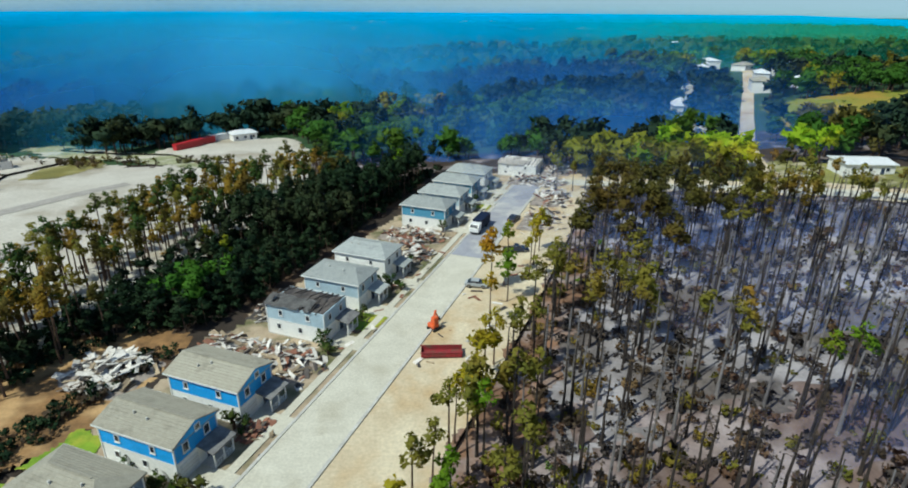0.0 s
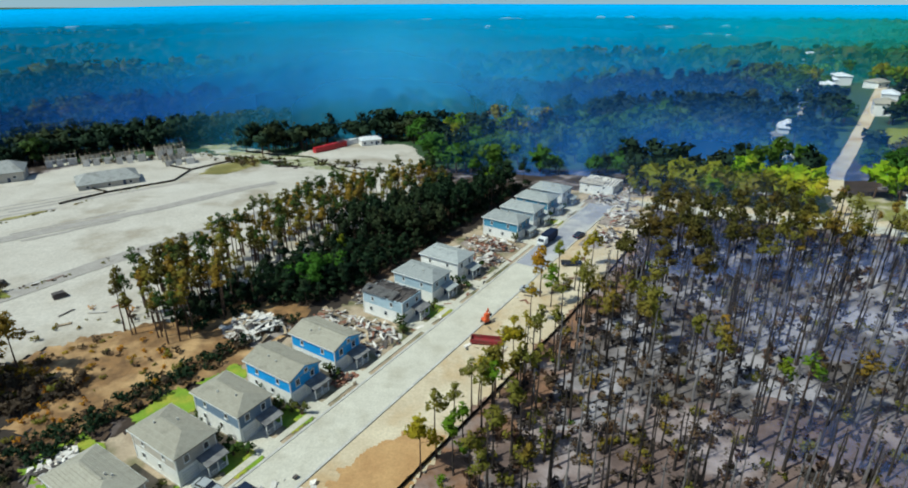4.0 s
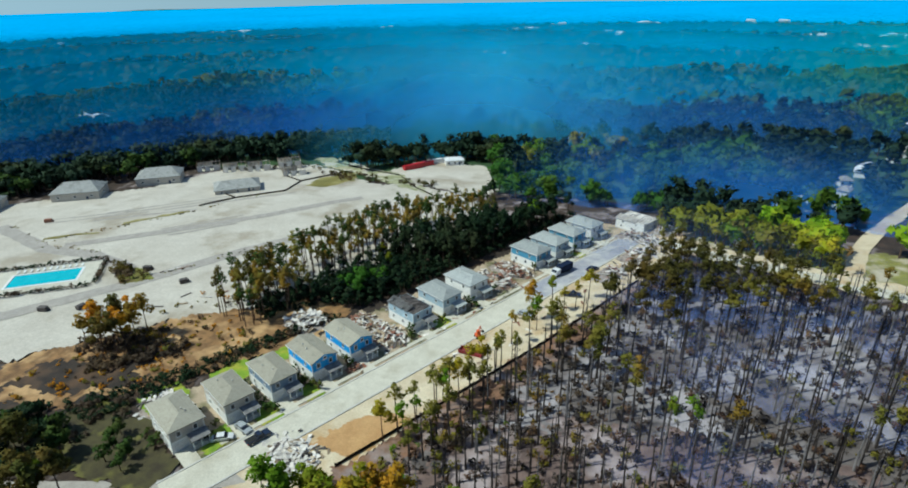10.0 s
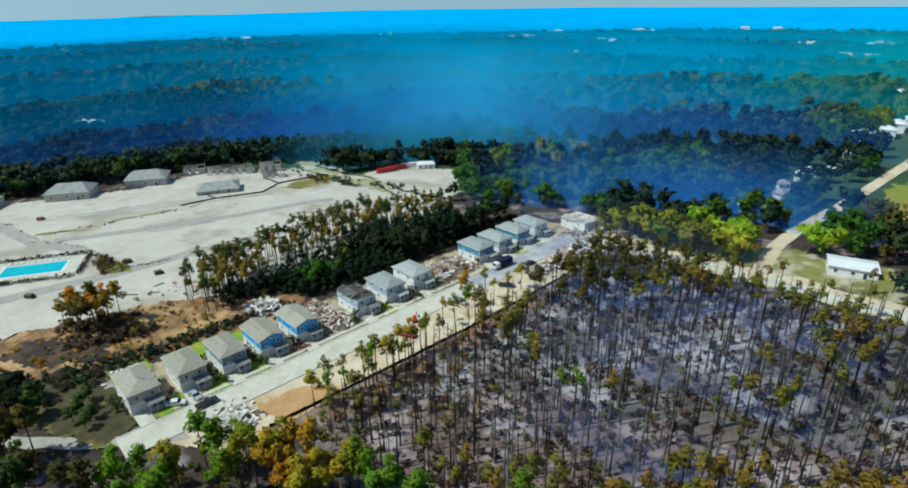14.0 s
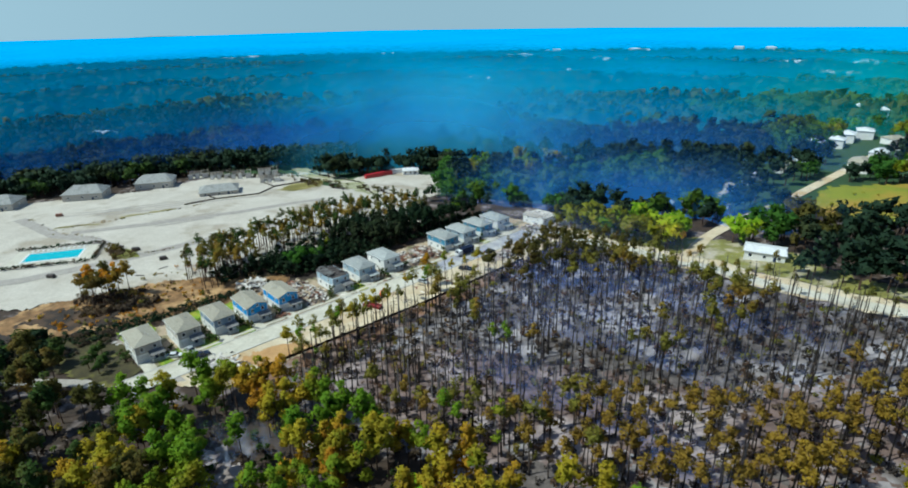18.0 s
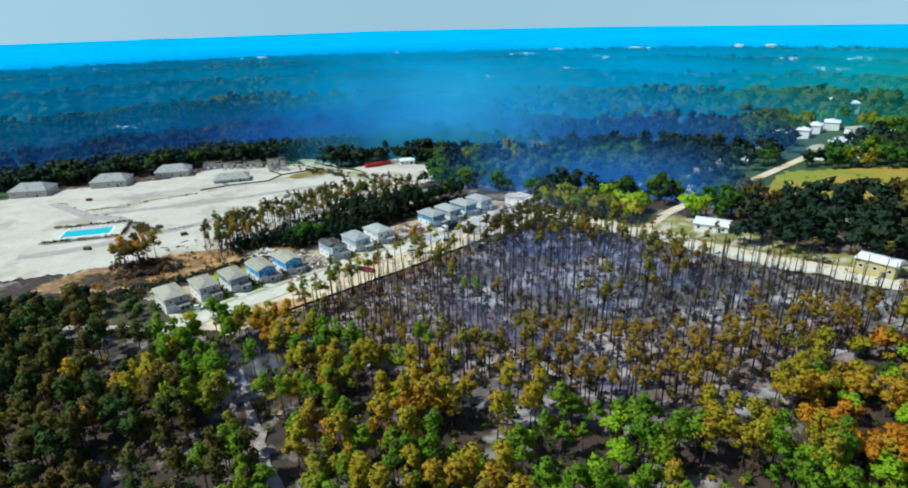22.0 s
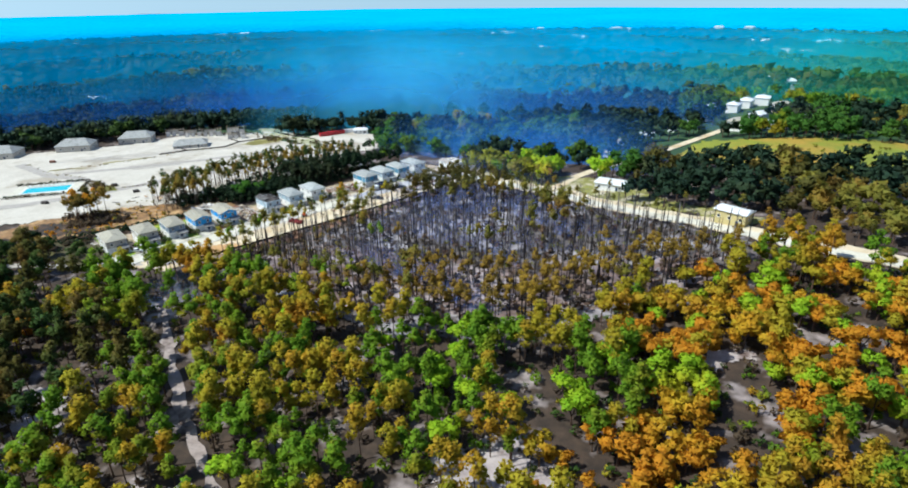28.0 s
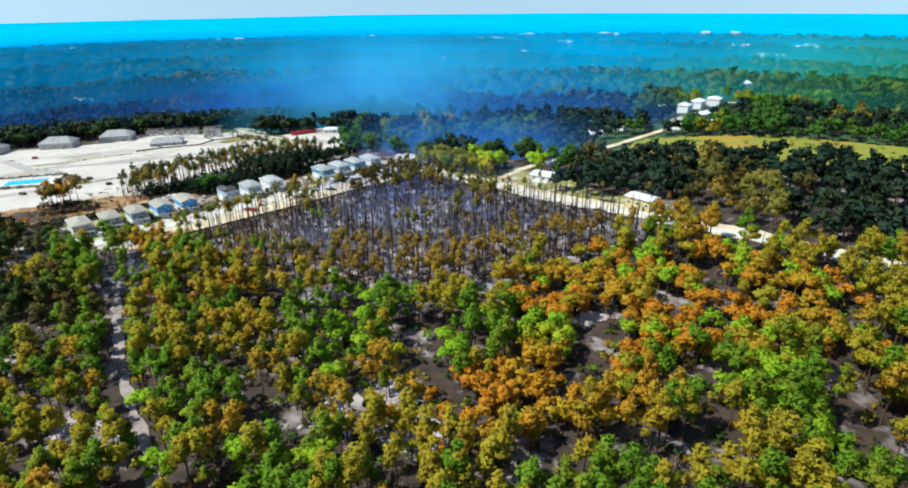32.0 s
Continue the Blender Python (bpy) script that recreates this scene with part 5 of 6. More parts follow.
for i, (u, v, w, d, sid, low, label, hip, rise) in enumerate(ROW):
    house(u, v, w, d, sid, low, label, hip, rise, burnt=i == 5, roof_mat=M_COOLROOF if i > 5 else None, seed=i)
    a, b = street(u - w * 0.24, v + d / 2 + 0.1), street(u - w * 0.24, -44.6)
    strip("driveway", [a, b], 3.6, 0.50, M_CONCRETE, "pale concrete driveway", "driveway", thick=0.15)
end = house(181, -46, 10.5, 12, M_WHITEWALL, M_WHITEWALL, "white house with its roof torn open at the street's end", 0.0, 1.6, porch=False, burnt=True, roof_mat=M_PALEBOARD, seed=30)
end.matrix_basis = end.matrix_basis @ Matrix.Diagonal((1, 1, 0.68, 1))

# lawns and shrubs of the yards
for x, y, a, b in ((*street(36.6, -48.8), 3.4, 3.4), (*street(25, -48.8), 3.6, 3.4), (*street(25.5, -69), 5, 4), (*street(37, -68), 4, 3), (*street(80.3, -48.8), 3.6, 3.4), (*street(12, -48.5), 3.5, 3), (*street(9, -72), 5, 4), (*street(145, -48), 2, 2)):
    corners = [(x + UY * p * b + UX * q * a, y - UX * p * b + UY * q * a) for p, q in ((-1, -1), (1, -1), (1, 1), (-1, 1))]
    patch("ground_lawn", corners, 0.44, M_GRASS, 0.5, 0.5, "bright green lawn in front of a house", "lawn")
rng = random.Random(21)
shrub = None
for u, v in [(24.5, -50), (26, -48.5), (25, -52), (36.8, -50), (37.4, -48), (36.5, -52.5), (47.9, -49.6), (48.3, -51.4), (80.2, -49.6), (79.6, -51), (92, -49), (91.6, -51), (93, -47.8), (11, -50), (9, -54), (12, -58), (145, -50), (155.6, -50), (124, -51), (134, -50.5), (68.2, -49), (69, -50.4), (103, -51), (37, -58), (25.2, -60), (35.4, -51.4), (36.6, -53), (35.6, -54.4), (24.2, -53.6), (13.6, -53), (1.6, -55), (2.2, -58), (1.2, -61)]:
    x, y = street(u, v)
    m = pose(x, y, height(x, y) + 0.25, 0, 0, rng.uniform(0, 360)) @ Matrix.Diagonal((rng.uniform(0.7, 1.3), rng.uniform(0.7, 1.3), rng.uniform(0.7, 1.5), 1))
    if shrub is None:
        shrub = make_tree("shrub", broad(90, 2.4, 1.3, 110, 0.45), M_BARKBROWN, M_PINEDARK, "dark green garden shrub beside a house", "garden shrubs")
        shrub["category"] = "shrub"
        shrub.matrix_basis = m
    else:
        copy_thing(shrub, Matrix.Identity(4)).matrix_basis = m

# trees on the sandy strip and along the fence
strip_trees = [(-3.1, 43.5), (-1.2, 47), (4.5, 60), (7.4, 63), (3.4, 57.4), (8.3, 68.3), (10.5, 72), (1.0, 51.5), (13.6, 88), (16.2, 101.7), (20.8, 108.1), (24.5, 105.1), (18.5, 97), (27, 112), (12.5, 77), (30, 119)]
for i, (x, y) in enumerate(strip_trees):
    leaf = (M_OLIVE, M_SCORCH, M_OLIVE)[i % 3] if y < 96 else (M_PINE, M_OLIVE)[i % 2]
    t = make_tree("strip_pine", THIN[i % 5] if i % 3 else FULL[i % 5], M_BARKBROWN, leaf, "thin golden-crowned pine on the sandy strip" if y < 96 else "green-crowned pine on the sandy strip", "pines on the strip")
    sc = rng.uniform(0.75, 1.0)
    t.matrix_basis = pose(x, y, height(x, y) + 0.2, 0, 0, i * 50) @ Matrix.Diagonal((sc, sc, sc, 1))

# fence between the strip and the burnt woods
fence = tagged(new("fence"), "long black fabric silt fence on thin posts", "fence")
fu = [26 + 3 * i for i in range(39)]
fv = [-23.2 + 2.4 * min(1, i / 22) for i in range(39)]
for i, (u, v) in enumerate(zip(fu, fv)):
    x, y = street(u, v)
    part("post", box(x - 0.06, y - 0.06, height(x, y), x + 0.06, y + 0.06, height(x, y) + 1.55), M_BARKBROWN, fence)
    if i:
        (xa, ya) = street(fu[i - 1], fv[i - 1])
        bm = bmesh.new()
        za, zb = height(xa, ya) + 0.1, height(x, y) + 0.1
        q = [bm.verts.new(c) for c in ((xa, ya, za), (x, y, zb), (x, y, zb + 1.2), ((x + xa) / 2, (y + ya) / 2, (za + zb) / 2 + rng.uniform(1.0, 1.2)), (xa, ya, za + 1.2))]
        f = bm.faces.new(q)
        bmesh.ops.solidify(bm, geom=[f], thickness=0.03)
        part("panel", bm, M_FENCE, fence)


# ---- wreckage ----
def board_meshes():
    out = []
    rng = random.Random(77)
    for k in range(8):
        bm = bmesh.new()
        l, w, t = rng.uniform(1.2, 3.4), rng.uniform(0.15, 1.1), rng.uniform(0.06, 0.25)
        made = bmesh.ops.create_cube(bm, size=1, matrix=Matrix.Diagonal((l, w, t, 1)))
        for v in made["verts"]:
            v.co += Vector((rng.uniform(-0.2, 0.2), rng.uniform(-0.08, 0.08), rng.uniform(-0.05, 0.05)))
        for m in (M_PALEBOARD, M_WOOD, M_CHAR, M_BRICKRED):
            me = bpy.data.meshes.new("board")
            bm.to_mesh(me)
            me.materials.append(m)
            out.append((m.name, me))
        bm.free()
    return out


BOARDS = board_meshes()


def debris(x, y, a, b, turn, n, tall, weights, label, seed):
    rng = random.Random(seed)
    pile = tagged(new("debris_pile"), label, "debris", "wreckage piles")
    pile.matrix_basis = pose(x, y, height(x, y) + 0.3, 0, 0, turn)
    names = ["pale_board", "broken_timber", "charred_debris", "red_brown_debris"]
    for _ in range(n):
        px, py = rng.gauss(0, 0.42), rng.gauss(0, 0.42)
        if abs(px) > 1 or abs(py) > 1:
            continue
        kind = rng.choices(names, weights)[0]
        ob = new("board", rng.choice([me for nm, me in BOARDS if nm == kind]))
        z = tall * max(0.05, 1 - px * px - py * py) * rng.uniform(0.1, 1.0)
        ob.matrix_basis = pose(px * a, py * b, z, rng.uniform(-28, 28), rng.uniform(-28, 28), rng.uniform(0, 360))
        ob.parent = pile
    v, f = [], []
    for i in range(15):          # the heap under the boards
        for j in range(15):
            p, q = i / 7 - 1, j / 7 - 1
            v.append((p * a, q * b, tall * 0.45 * max(0, 1 - p * p) * max(0, 1 - q * q) * rng.uniform(0.4, 1.3) - 0.15))
    f = [(i * 15 + j, i * 15 + 15 + j, i * 15 + 16 + j, i * 15 + j + 1) for i in range(14) for j in range(14)]
    link_mesh("mound", v, f, M_CHAR if weights[2] > 2 else mat("rubble_%s" % seed, (0.42, 0.36, 0.31), (0.2, 0.16, 0.14), scale=0.9, fine=4.0, bump=0.5), parent=pile)
    return pile


for i, (u, v, a, b, n, tall, wts, label) in enumerate((
        (63.8, -56, 9.0, 5.4, 230, 1.6, (5, 3, 2, 2), "heap of splintered boards where a house stood"),
        (64.5, -67, 4.0, 4.0, 70, 1.2, (4, 2, 2, 1), "scattered boards behind a wrecked lot"),
        (109, -56, 9.0, 5.6, 210, 1.8, (4, 3, 2, 3), "heap of broken timber and brick on a wrecked lot"),
        (119.5, -56, 9.0, 5.4, 210, 1.6, (4, 3, 2, 4), "reddish heap of broken timber on a wrecked lot"),
        (52, -77.5, 7.5, 6.2, 170, 2.4, (9, 1, 2, 0), "tall pile of white boards behind the blue houses"),
        (140, -29, 5.5, 9.0, 110, 0.7, (6, 1, 2, 1), "pale wreckage strewn beside the street"),
        (158, -30, 5.5, 9.0, 120, 1.0, (7, 1, 2, 1), "pale wreckage strewn near the street's end"),
        (172, -40, 7.0, 6.0, 110, 1.6, (8, 1, 2, 1), "white wreckage spilling over the end of the street"),
        (184, -33, 6.0, 7.0, 90, 1.8, (8, 1, 2, 1), "white wreckage beside the torn house"),
        (171, -33, 5.0, 5.0, 70, 1.2, (7, 1, 2, 1), "white wreckage heap near the end house"),
        (21, -31.5, 8.5, 6.5, 230, 0.6, (9, 1, 3, 0), "flattened heap of white panels by the street"),
        (8, -70.5, 5.0, 6.0, 60, 1.0, (8, 1, 2, 0), "white boards scattered behind the beige house"),
        (48.5, -48.5, 2.2, 2.4, 40, 0.6, (0, 1, 1, 6), "red-brown rubble in front of the blue houses"),
        (76, -66, 4.0, 4.0, 60, 1.2, (3, 2, 4, 1), "charred boards behind the burnt house"))):
    x, y = street(u, v)
    debris(x, y, a, b, YAW, n, tall, wts, label, 200 + i)
# loose pieces on the ground
rng = random.Random(31)
for _ in range(120):
    u, v = rng.uniform(70, 168), rng.choice((rng.uniform(-36, -24), rng.uniform(-50, -45.5)))
    x, y = street(u, v)
    nm, me = rng.choice(BOARDS)
    ob = tagged(new("loose_board", me), "loose splintered board lying on the sand", "board", "loose boards")
    s = rng.uniform(0.4, 0.9)
    ob.matrix_basis = pose(x, y, height(x, y) + 0.46, rng.uniform(-6, 6), rng.uniform(-6, 6), rng.uniform(0, 360)) @ Matrix.Diagonal((s, s, s, 1))


# ---- vehicles and machines ----
def wheel(parent, x, y, r, w):
    bm = bmesh.new()
    bmesh.ops.create_cone(bm, cap_ends=True, segments=14, radius1=r, radius2=r, depth=w, matrix=Matrix.Translation((x, y, r)) @ Matrix.Rotation(math.pi / 2, 4, "X"))
    tyre = part("wheel", bm, M_TYRE, parent)
    bm = bmesh.new()
    bmesh.ops.create_cone(bm, cap_ends=True, segments=10, radius1=r * 0.55, radius2=r * 0.5, depth=w + 0.04, matrix=Matrix.Translation((x, y, r)) @ Matrix.Rotation(math.pi / 2, 4, "X"))
    part("rim", bm, M_RIM, tyre)


def car(u, v, turn, paint, kind, label):
    x, y = street(u, v)
    c = tagged(new("pickup_truck" if kind == "pickup" else "car"), label, "car", "parked cars")
    c.matrix_basis = pose(x, y, height(x, y) + 0.43, 0, 0, YAW + turn)
    L, W = (2.8, 0.95) if kind == "pickup" else (2.3, 0.9)
    prof = [(-L, 0.35), (L, 0.35), (L, 0.8), (L - 0.15, 0.98), (L - 1.3, 1.05), (-L, 1.05)] if kind == "pickup" else [(-L, 0.32), (L, 0.32), (L, 0.72), (L - 1.1, 0.95), (-L + 0.5, 0.98), (-L, 0.9)]
    bm = prism(prof, -W, W)
    bmesh.ops.bevel(bm, geom=bm.edges[:], offset=0.05, segments=1, affect="EDGES")
    part("body", bm, paint, c)
    cab = [(L - 1.5, 1.04), (L - 2.1, 1.6), (L - 3.0, 1.62), (L - 3.2, 1.04)] if kind == "pickup" else [(L - 1.1, 0.94), (L - 1.8, 1.4), (-L + 1.2, 1.42), (-L + 0.5, 0.97)]
    part("cabin_glass", prism(cab, -W + 0.1, W - 0.1), M_GLASS, c)
    top = [(p[0] + (0.05 if k in (0, 3) else 0), p[1]) for k, p in enumerate(cab)]
    part("cabin_roof", box(top[2][0], -W + 0.14, cab[1][1] - 0.02, top[1][0], W - 0.14, cab[1][1] + 0.05), paint, c)
    if kind == "pickup":
        part("bed", box(-L + 0.12, -W + 0.12, 1.04, L - 3.3, W - 0.12, 1.07), M_TYRE, c)
    for sx in (-1, 1):
        for sy in (-1, 1):
            wheel(c, sx * (L - 0.9), sy * (W - 0.08), 0.36, 0.24)
            part("headlight" if sx > 0 else "tail_light", box(sx * L - 0.03, sy * (W - 0.25) - 0.14, 0.62, sx * L + 0.03, sy * (W - 0.25) + 0.14, 0.76), M_TRIM if sx > 0 else M_RED, c)
    return c


car(18.6, -42.0, 92, M_DARKCAR, "pickup", "dark pickup truck parked on the street")
car(13, -47.5, 60, M_WHITECAR, "sedan", "white car in a driveway")
car(17.6, -47.2, 8, M_SILVER, "sedan", "silver car in front of the cream house")
car(137, -36.5, 80, M_DARKCAR, "sedan", "dark blue wrecked car beside the street")
car(118, -31, 30, M_DARKCAR, "pickup", "dark pickup standing on the sand")
car(99, -34, 10, M_SILVER, "sedan", "grey car standing on the sand")

x, y = street(128.5, -43)
truck = tagged(new("box_truck"), "dark blue truck with a white cab on the street", "truck")
truck.matrix_basis = pose(x, y, height(x, y) + 0.43, 0, 0, YAW - 92)
part("cargo_box", box(-4.6, -1.25, 0.9, 1.6, 1.25, 3.1, bevel=0.06), plain("navy_truck_body", (0.012, 0.02, 0.05), rough=0.7, spec=0.15), truck)
part("chassis", box(-4.6, -0.9, 0.5, 4.0, 0.9, 0.85), M_TYRE, truck)
part("cab", prism([(1.8, 0.7), (4.2, 0.7), (4.2, 1.6), (3.5, 2.5), (1.8, 2.6)], -1.15, 1.15), M_WHITECAR, truck)
part("windscreen", prism([(4.12, 1.72), (3.58, 2.42), (3.63, 2.45), (4.17, 1.75)], -1.0, 1.0), M_GLASS, truck)
for px in (-3.2, -2.2, 3.0):
    for sy in (-1, 1):
        wheel(truck, px, sy * 1.05, 0.48, 0.3)

bin_ = tagged(new("dumpster"), "long red steel dumpster on the sand", "dumpster")
bin_.matrix_basis = pose(4.6, 80.6, height(4.6, 80.6) + 0.4, 0, 0, -4)
for name, q in (("side_wall", (-3.3, -1.1, 0.2, 3.3, -1.02, 1.0)), ("side_wall", (-3.3, 1.02, 0.2, 3.3, 1.1, 1.0)), ("end_wall", (-3.3, -1.02, 0.2, -3.22, 1.02, 1.0)), ("end_wall", (3.22, -1.02, 0.2, 3.3, 1.02, 1.0)), ("bottom", (-3.22, -1.02, 0.2, 3.22, 1.02, 0.3)),
                ("top_rail", (-3.4, -1.2, 1.0, 3.4, -1.0, 1.12)), ("top_rail", (-3.4, 1.0, 1.0, 3.4, 1.2, 1.12)), ("skid", (-3.2, -0.8, 0, 3.2, -0.6, 0.2)), ("skid", (-3.2, 0.6, 0, 3.2, 0.8, 0.2))):
    part(name, box(*q), M_BINRED if name != "skid" else M_TYRE, bin_)
for k in range(8):
    part("rib", box(-3.1 + k * 0.88, -1.19, 0.2, -3.0 + k * 0.88, -1.1, 1.0), M_BINRED, bin_)

dig = tagged(new("mini_excavator"), "orange compact excavator with a raised boom", "excavator")
dig.matrix_basis = pose(4.0, 88.7, height(4, 88.7) + 0.4, 0, 0, 40)
for s in (-1, 1):
    part("track", box(-1.0, s * 0.75 - 0.2, 0, 1.0, s * 0.75 + 0.2, 0.5, bevel=0.12), M_TYRE, dig)
part("body", box(-0.9, -0.8, 0.55, 0.5, 0.8, 1.3, bevel=0.1), M_ORANGEPAINT, dig)
part("cab", box(-0.6, -0.7, 1.3, 0.45, 0.2, 2.5, bevel=0.08), M_ORANGEPAINT, dig)
part("cab_glass", box(0.455, -0.62, 1.5, 0.47, 0.12, 2.4), M_GLASS, dig)
part("boom", box(0.3, 0.3, 1.2, 0.55, 0.55, 3.3, turn=Matrix.Rotation(radians(25), 4, "Y")), M_ORANGEPAINT, dig)
part("arm", box(0.9, 0.32, 1.6, 1.1, 0.53, 3.1, turn=Matrix.Rotation(radians(-30), 4, "Y")), M_ORANGEPAINT, dig)
part("bucket", box(1.2, 0.15, 1.0, 1.8, 0.7, 1.6, bevel=0.1), M_TYRE, dig)


# ---- sand lot: pool, houses, containers ----
def at(x, y, turn=0.0, lift=0.3):
    return pose(x, y, height(x, y) + lift, 0, 0, turn)


pool = tagged(new("swimming_pool"), "turquoise swimming pool with a pale concrete deck", "pool")
pool.matrix_basis = at(-148.5, 77, 37, 0.35)
bm = bmesh.new()
for q in ((-11.3, -5.6, 11.3, -4.8), (-11.3, 4.8, 11.3, 5.6), (-11.3, -4.8, -10.5, 4.8), (10.5, -4.8, 11.3, 4.8)):
    box(q[0], q[1], 0, q[2], q[3], 0.35, bm=bm)
part("coping", bm, M_TRIM, pool)
part("water", box(-10.5, -4.8, 0.0, 10.5, 4.8, 0.2), M_WATER, pool)
bm = bmesh.new()
for q in ((-16, -9.5, 16, -5.6), (-16, 5.6, 16, 9.5), (-16, -5.6, -11.3, 5.6), (11.3, -5.6, 16, 5.6)):
    box(q[0], q[1], -0.2, q[2], q[3], 0.25, bm=bm)
part("deck", bm, M_CONCRETE, pool)
P = at(-148.5, 77, 37, 0.6)
lounger = tagged(new("sun_lounger"), "white sun lounger on the pool deck", "lounger", "loungers round the pool")
part("seat", box(-0.35, -0.5, 0.3, 0.35, 0.8, 0.4), M_TRIM, lounger)
part("backrest", box(-0.35, 0.75, 0.35, 0.35, 1.5, 0.43, turn=Matrix.Rotation(radians(35), 4, "X")), M_TRIM, lounger)
for sx in (-0.3, 0.3):
    for sy in (-0.4, 0.7):
        part("leg", box(sx - 0.03, sy - 0.03, 0, sx + 0.03, sy + 0.03, 0.3), M_TRIM, lounger)
lounger.matrix_basis = P @ pose(-10, 6.6, 0)
for k in range(1, 11):
    copy_thing(lounger, P @ pose(-10 + 2 * k, 6.6, 0))
pts = [((P @ Vector((px, py, 0))).x, (P @ Vector((px, py, 0))).y) for px, py in [(-17 + k * 1.2, 11) for k in range(29)] + [(17.5, -9 + k * 1.3) for k in range(15)] + [(-17 + k * 1.4, -11) for k in range(24)]]
grove("pool_hedge", BUSH, place(pts, lambda x, y: rng.choice((1, 1, 2)), 0.5, 0.9), [M_BARKBROWN, M_WOODS, M_DEADTWIG], "dark hedge round the pool deck", "hedge")
grove("lot_shrubs", BUSH, place(scatter(15, [(-132, 92), (-112, 92), (-114, 86), (-124, 86)], 2.6, 0.8) + scatter(16, [(-185, 215), (-140, 236), (-100, 212), (-104, 207), (-140, 228), (-182, 210)], 4, 0.6) + scatter(31, [(-126, 226), (-60, 218), (-58, 210), (-98, 212), (-124, 218)], 3.0, 0.6) + scatter(32, [(-138, 94), (-126, 94), (-116, 84), (-122, 82), (-130, 88)], 1.8, 0.7), lambda x, y: rng.choice((1, 1, 2)), 0.6, 1.2), [M_BARKBROWN, M_EDGE, M_DEADTWIG], "low shrubs on the edge of the sand lot", "brush")

tufts = []
for line in ([(-179, 101), (-167, 118), (-153, 135), (-145, 151), (-133, 180)], [(-112, 92), (-100, 113), (-81, 141), (-69, 159)], [(-215, 110), (-172, 98), (-150, 100)]):
    for (xa, ya), (xb, yb) in zip(line, line[1:]):
        for _ in range(34):
            q = rng.random()
            x, y = xa + (xb - xa) * q + rng.gauss(0, 0.8), ya + (yb - ya) * q + rng.gauss(0, 0.8)
            if noise.noise((x * 0.12, y * 0.12, 9.0)) > -0.1:
                tufts.append((x, y))
grove("lot_tufts", BUSH, place(tufts, lambda x, y: rng.choice((1, 2, 2)), 0.12, 0.4), [M_BARKBROWN, M_DEADTWIG, M_SCORCH], "grass tufts along the tracks of the sand lot", "grass")


def low_house(x, y, turn, w, d, wall_h, rise, wall_mat, roof_mat, label, group, hip=3.0, windows=3):
    h = tagged(new("low_house"), label, "house", group)
    h.matrix_basis = at(x, y, turn)
    X, Y = d / 2, w / 2
    part("wall", box(-X, -Y, -1.0, X, Y, wall_h), wall_mat, h)
    part("roof", gable_roof(d, w, wall_h, rise, 0.5, hip), roof_mat, h)
    part("porch", box(X * 0.2, -Y - 1.6, -0.2, X * 0.8, -Y, 0.15), M_KERB, h)
    for k in range(windows):
        xx = -X * 0.7 + k * 1.4 * X / max(1, windows - 1)
        for s in (-1, 1):
            window(h, xx, s * Y, wall_h * 0.55, 1.2, 1.2, ("+" if s > 0 else "-") + "y")
    window(h, X, 0, wall_h * 0.55, 1.4, 1.2, "+x")
    part("door", box(X * 0.5 - 0.5, -Y - 0.06, 0, X * 0.5 + 0.5, -Y, 2.1), M_DOOR, h)
    return h


for x, y, t in ((-221, 151, 33), (-203, 184, 36), (-250, 120, 30)):
    low_house(x, y, t, 15, 21, 4.0, 3.6, M_BEIGE, M_PALEROOF, "pale grey-roofed house at the edge of the sand lot", "houses by the sand lot", 5)

low_house(-152, 182, 40, 15, 21, 2.2, 2.6, M_BEIGE, M_PALEROOF, "low wide house with a flat grey roof on the sand lot", "houses by the sand lot", 4)


def frame_house(x, y, turn, tall=3.0):
    f = tagged(new("unfinished_house"), "unfinished timber house frame on a slab", "house", "unfinished houses")
    f.matrix_basis = at(x, y, turn)
    part("slab", box(-6, -4.5, -0.3, 6, 4.5, 0.15), M_CONCRETE, f)
    for i in range(7):
        for s in (-1, 1):
            part("stud", box(-6 + 2 * i - 0.1, s * 4.4 - 0.1, 0.15, -6 + 2 * i + 0.1, s * 4.4 + 0.1, tall), M_WOOD, f)
    for s in (-1, 1):
        part("plate", box(-6.1, s * 4.4 - 0.12, tall, 6.1, s * 4.4 + 0.12, tall + 0.2), M_PALEBOARD, f)
    for i in range(7):
        for s in (-1, 1):
            part("rafter", box(-6 + 2 * i - 0.06, s * 2.2 - 2.6, tall + 1.0, -6 + 2 * i + 0.06, s * 2.2 + 2.6, tall + 1.15, turn=Matrix.Rotation(-s * radians(22), 4, "X")), M_WOOD, f)
    part("wall_sheet", box(-5.9, 4.5, 0.15, 2.0, 4.56, tall), M_PALEBOARD, f)
    for a, b in ((-5.9, -3.4), (-1.8, 0.6), (2.6, 5.9)):
        part("wall_sheet", box(a, -4.58, 0.15, b, -4.5, tall), M_PALEBOARD, f)
    part("wall_sheet", box(6.1, -4.4, 0.15, 6.16, 1.2, tall), M_PALEBOARD, f)
    part("roof_felt", box(-6.2, 0.2, tall + 0.75, 2.4, 4.9, tall + 0.83, turn=Matrix.Rotation(-radians(14), 4, "X")), M_CHAR, f, "dark roofing felt on one slope")


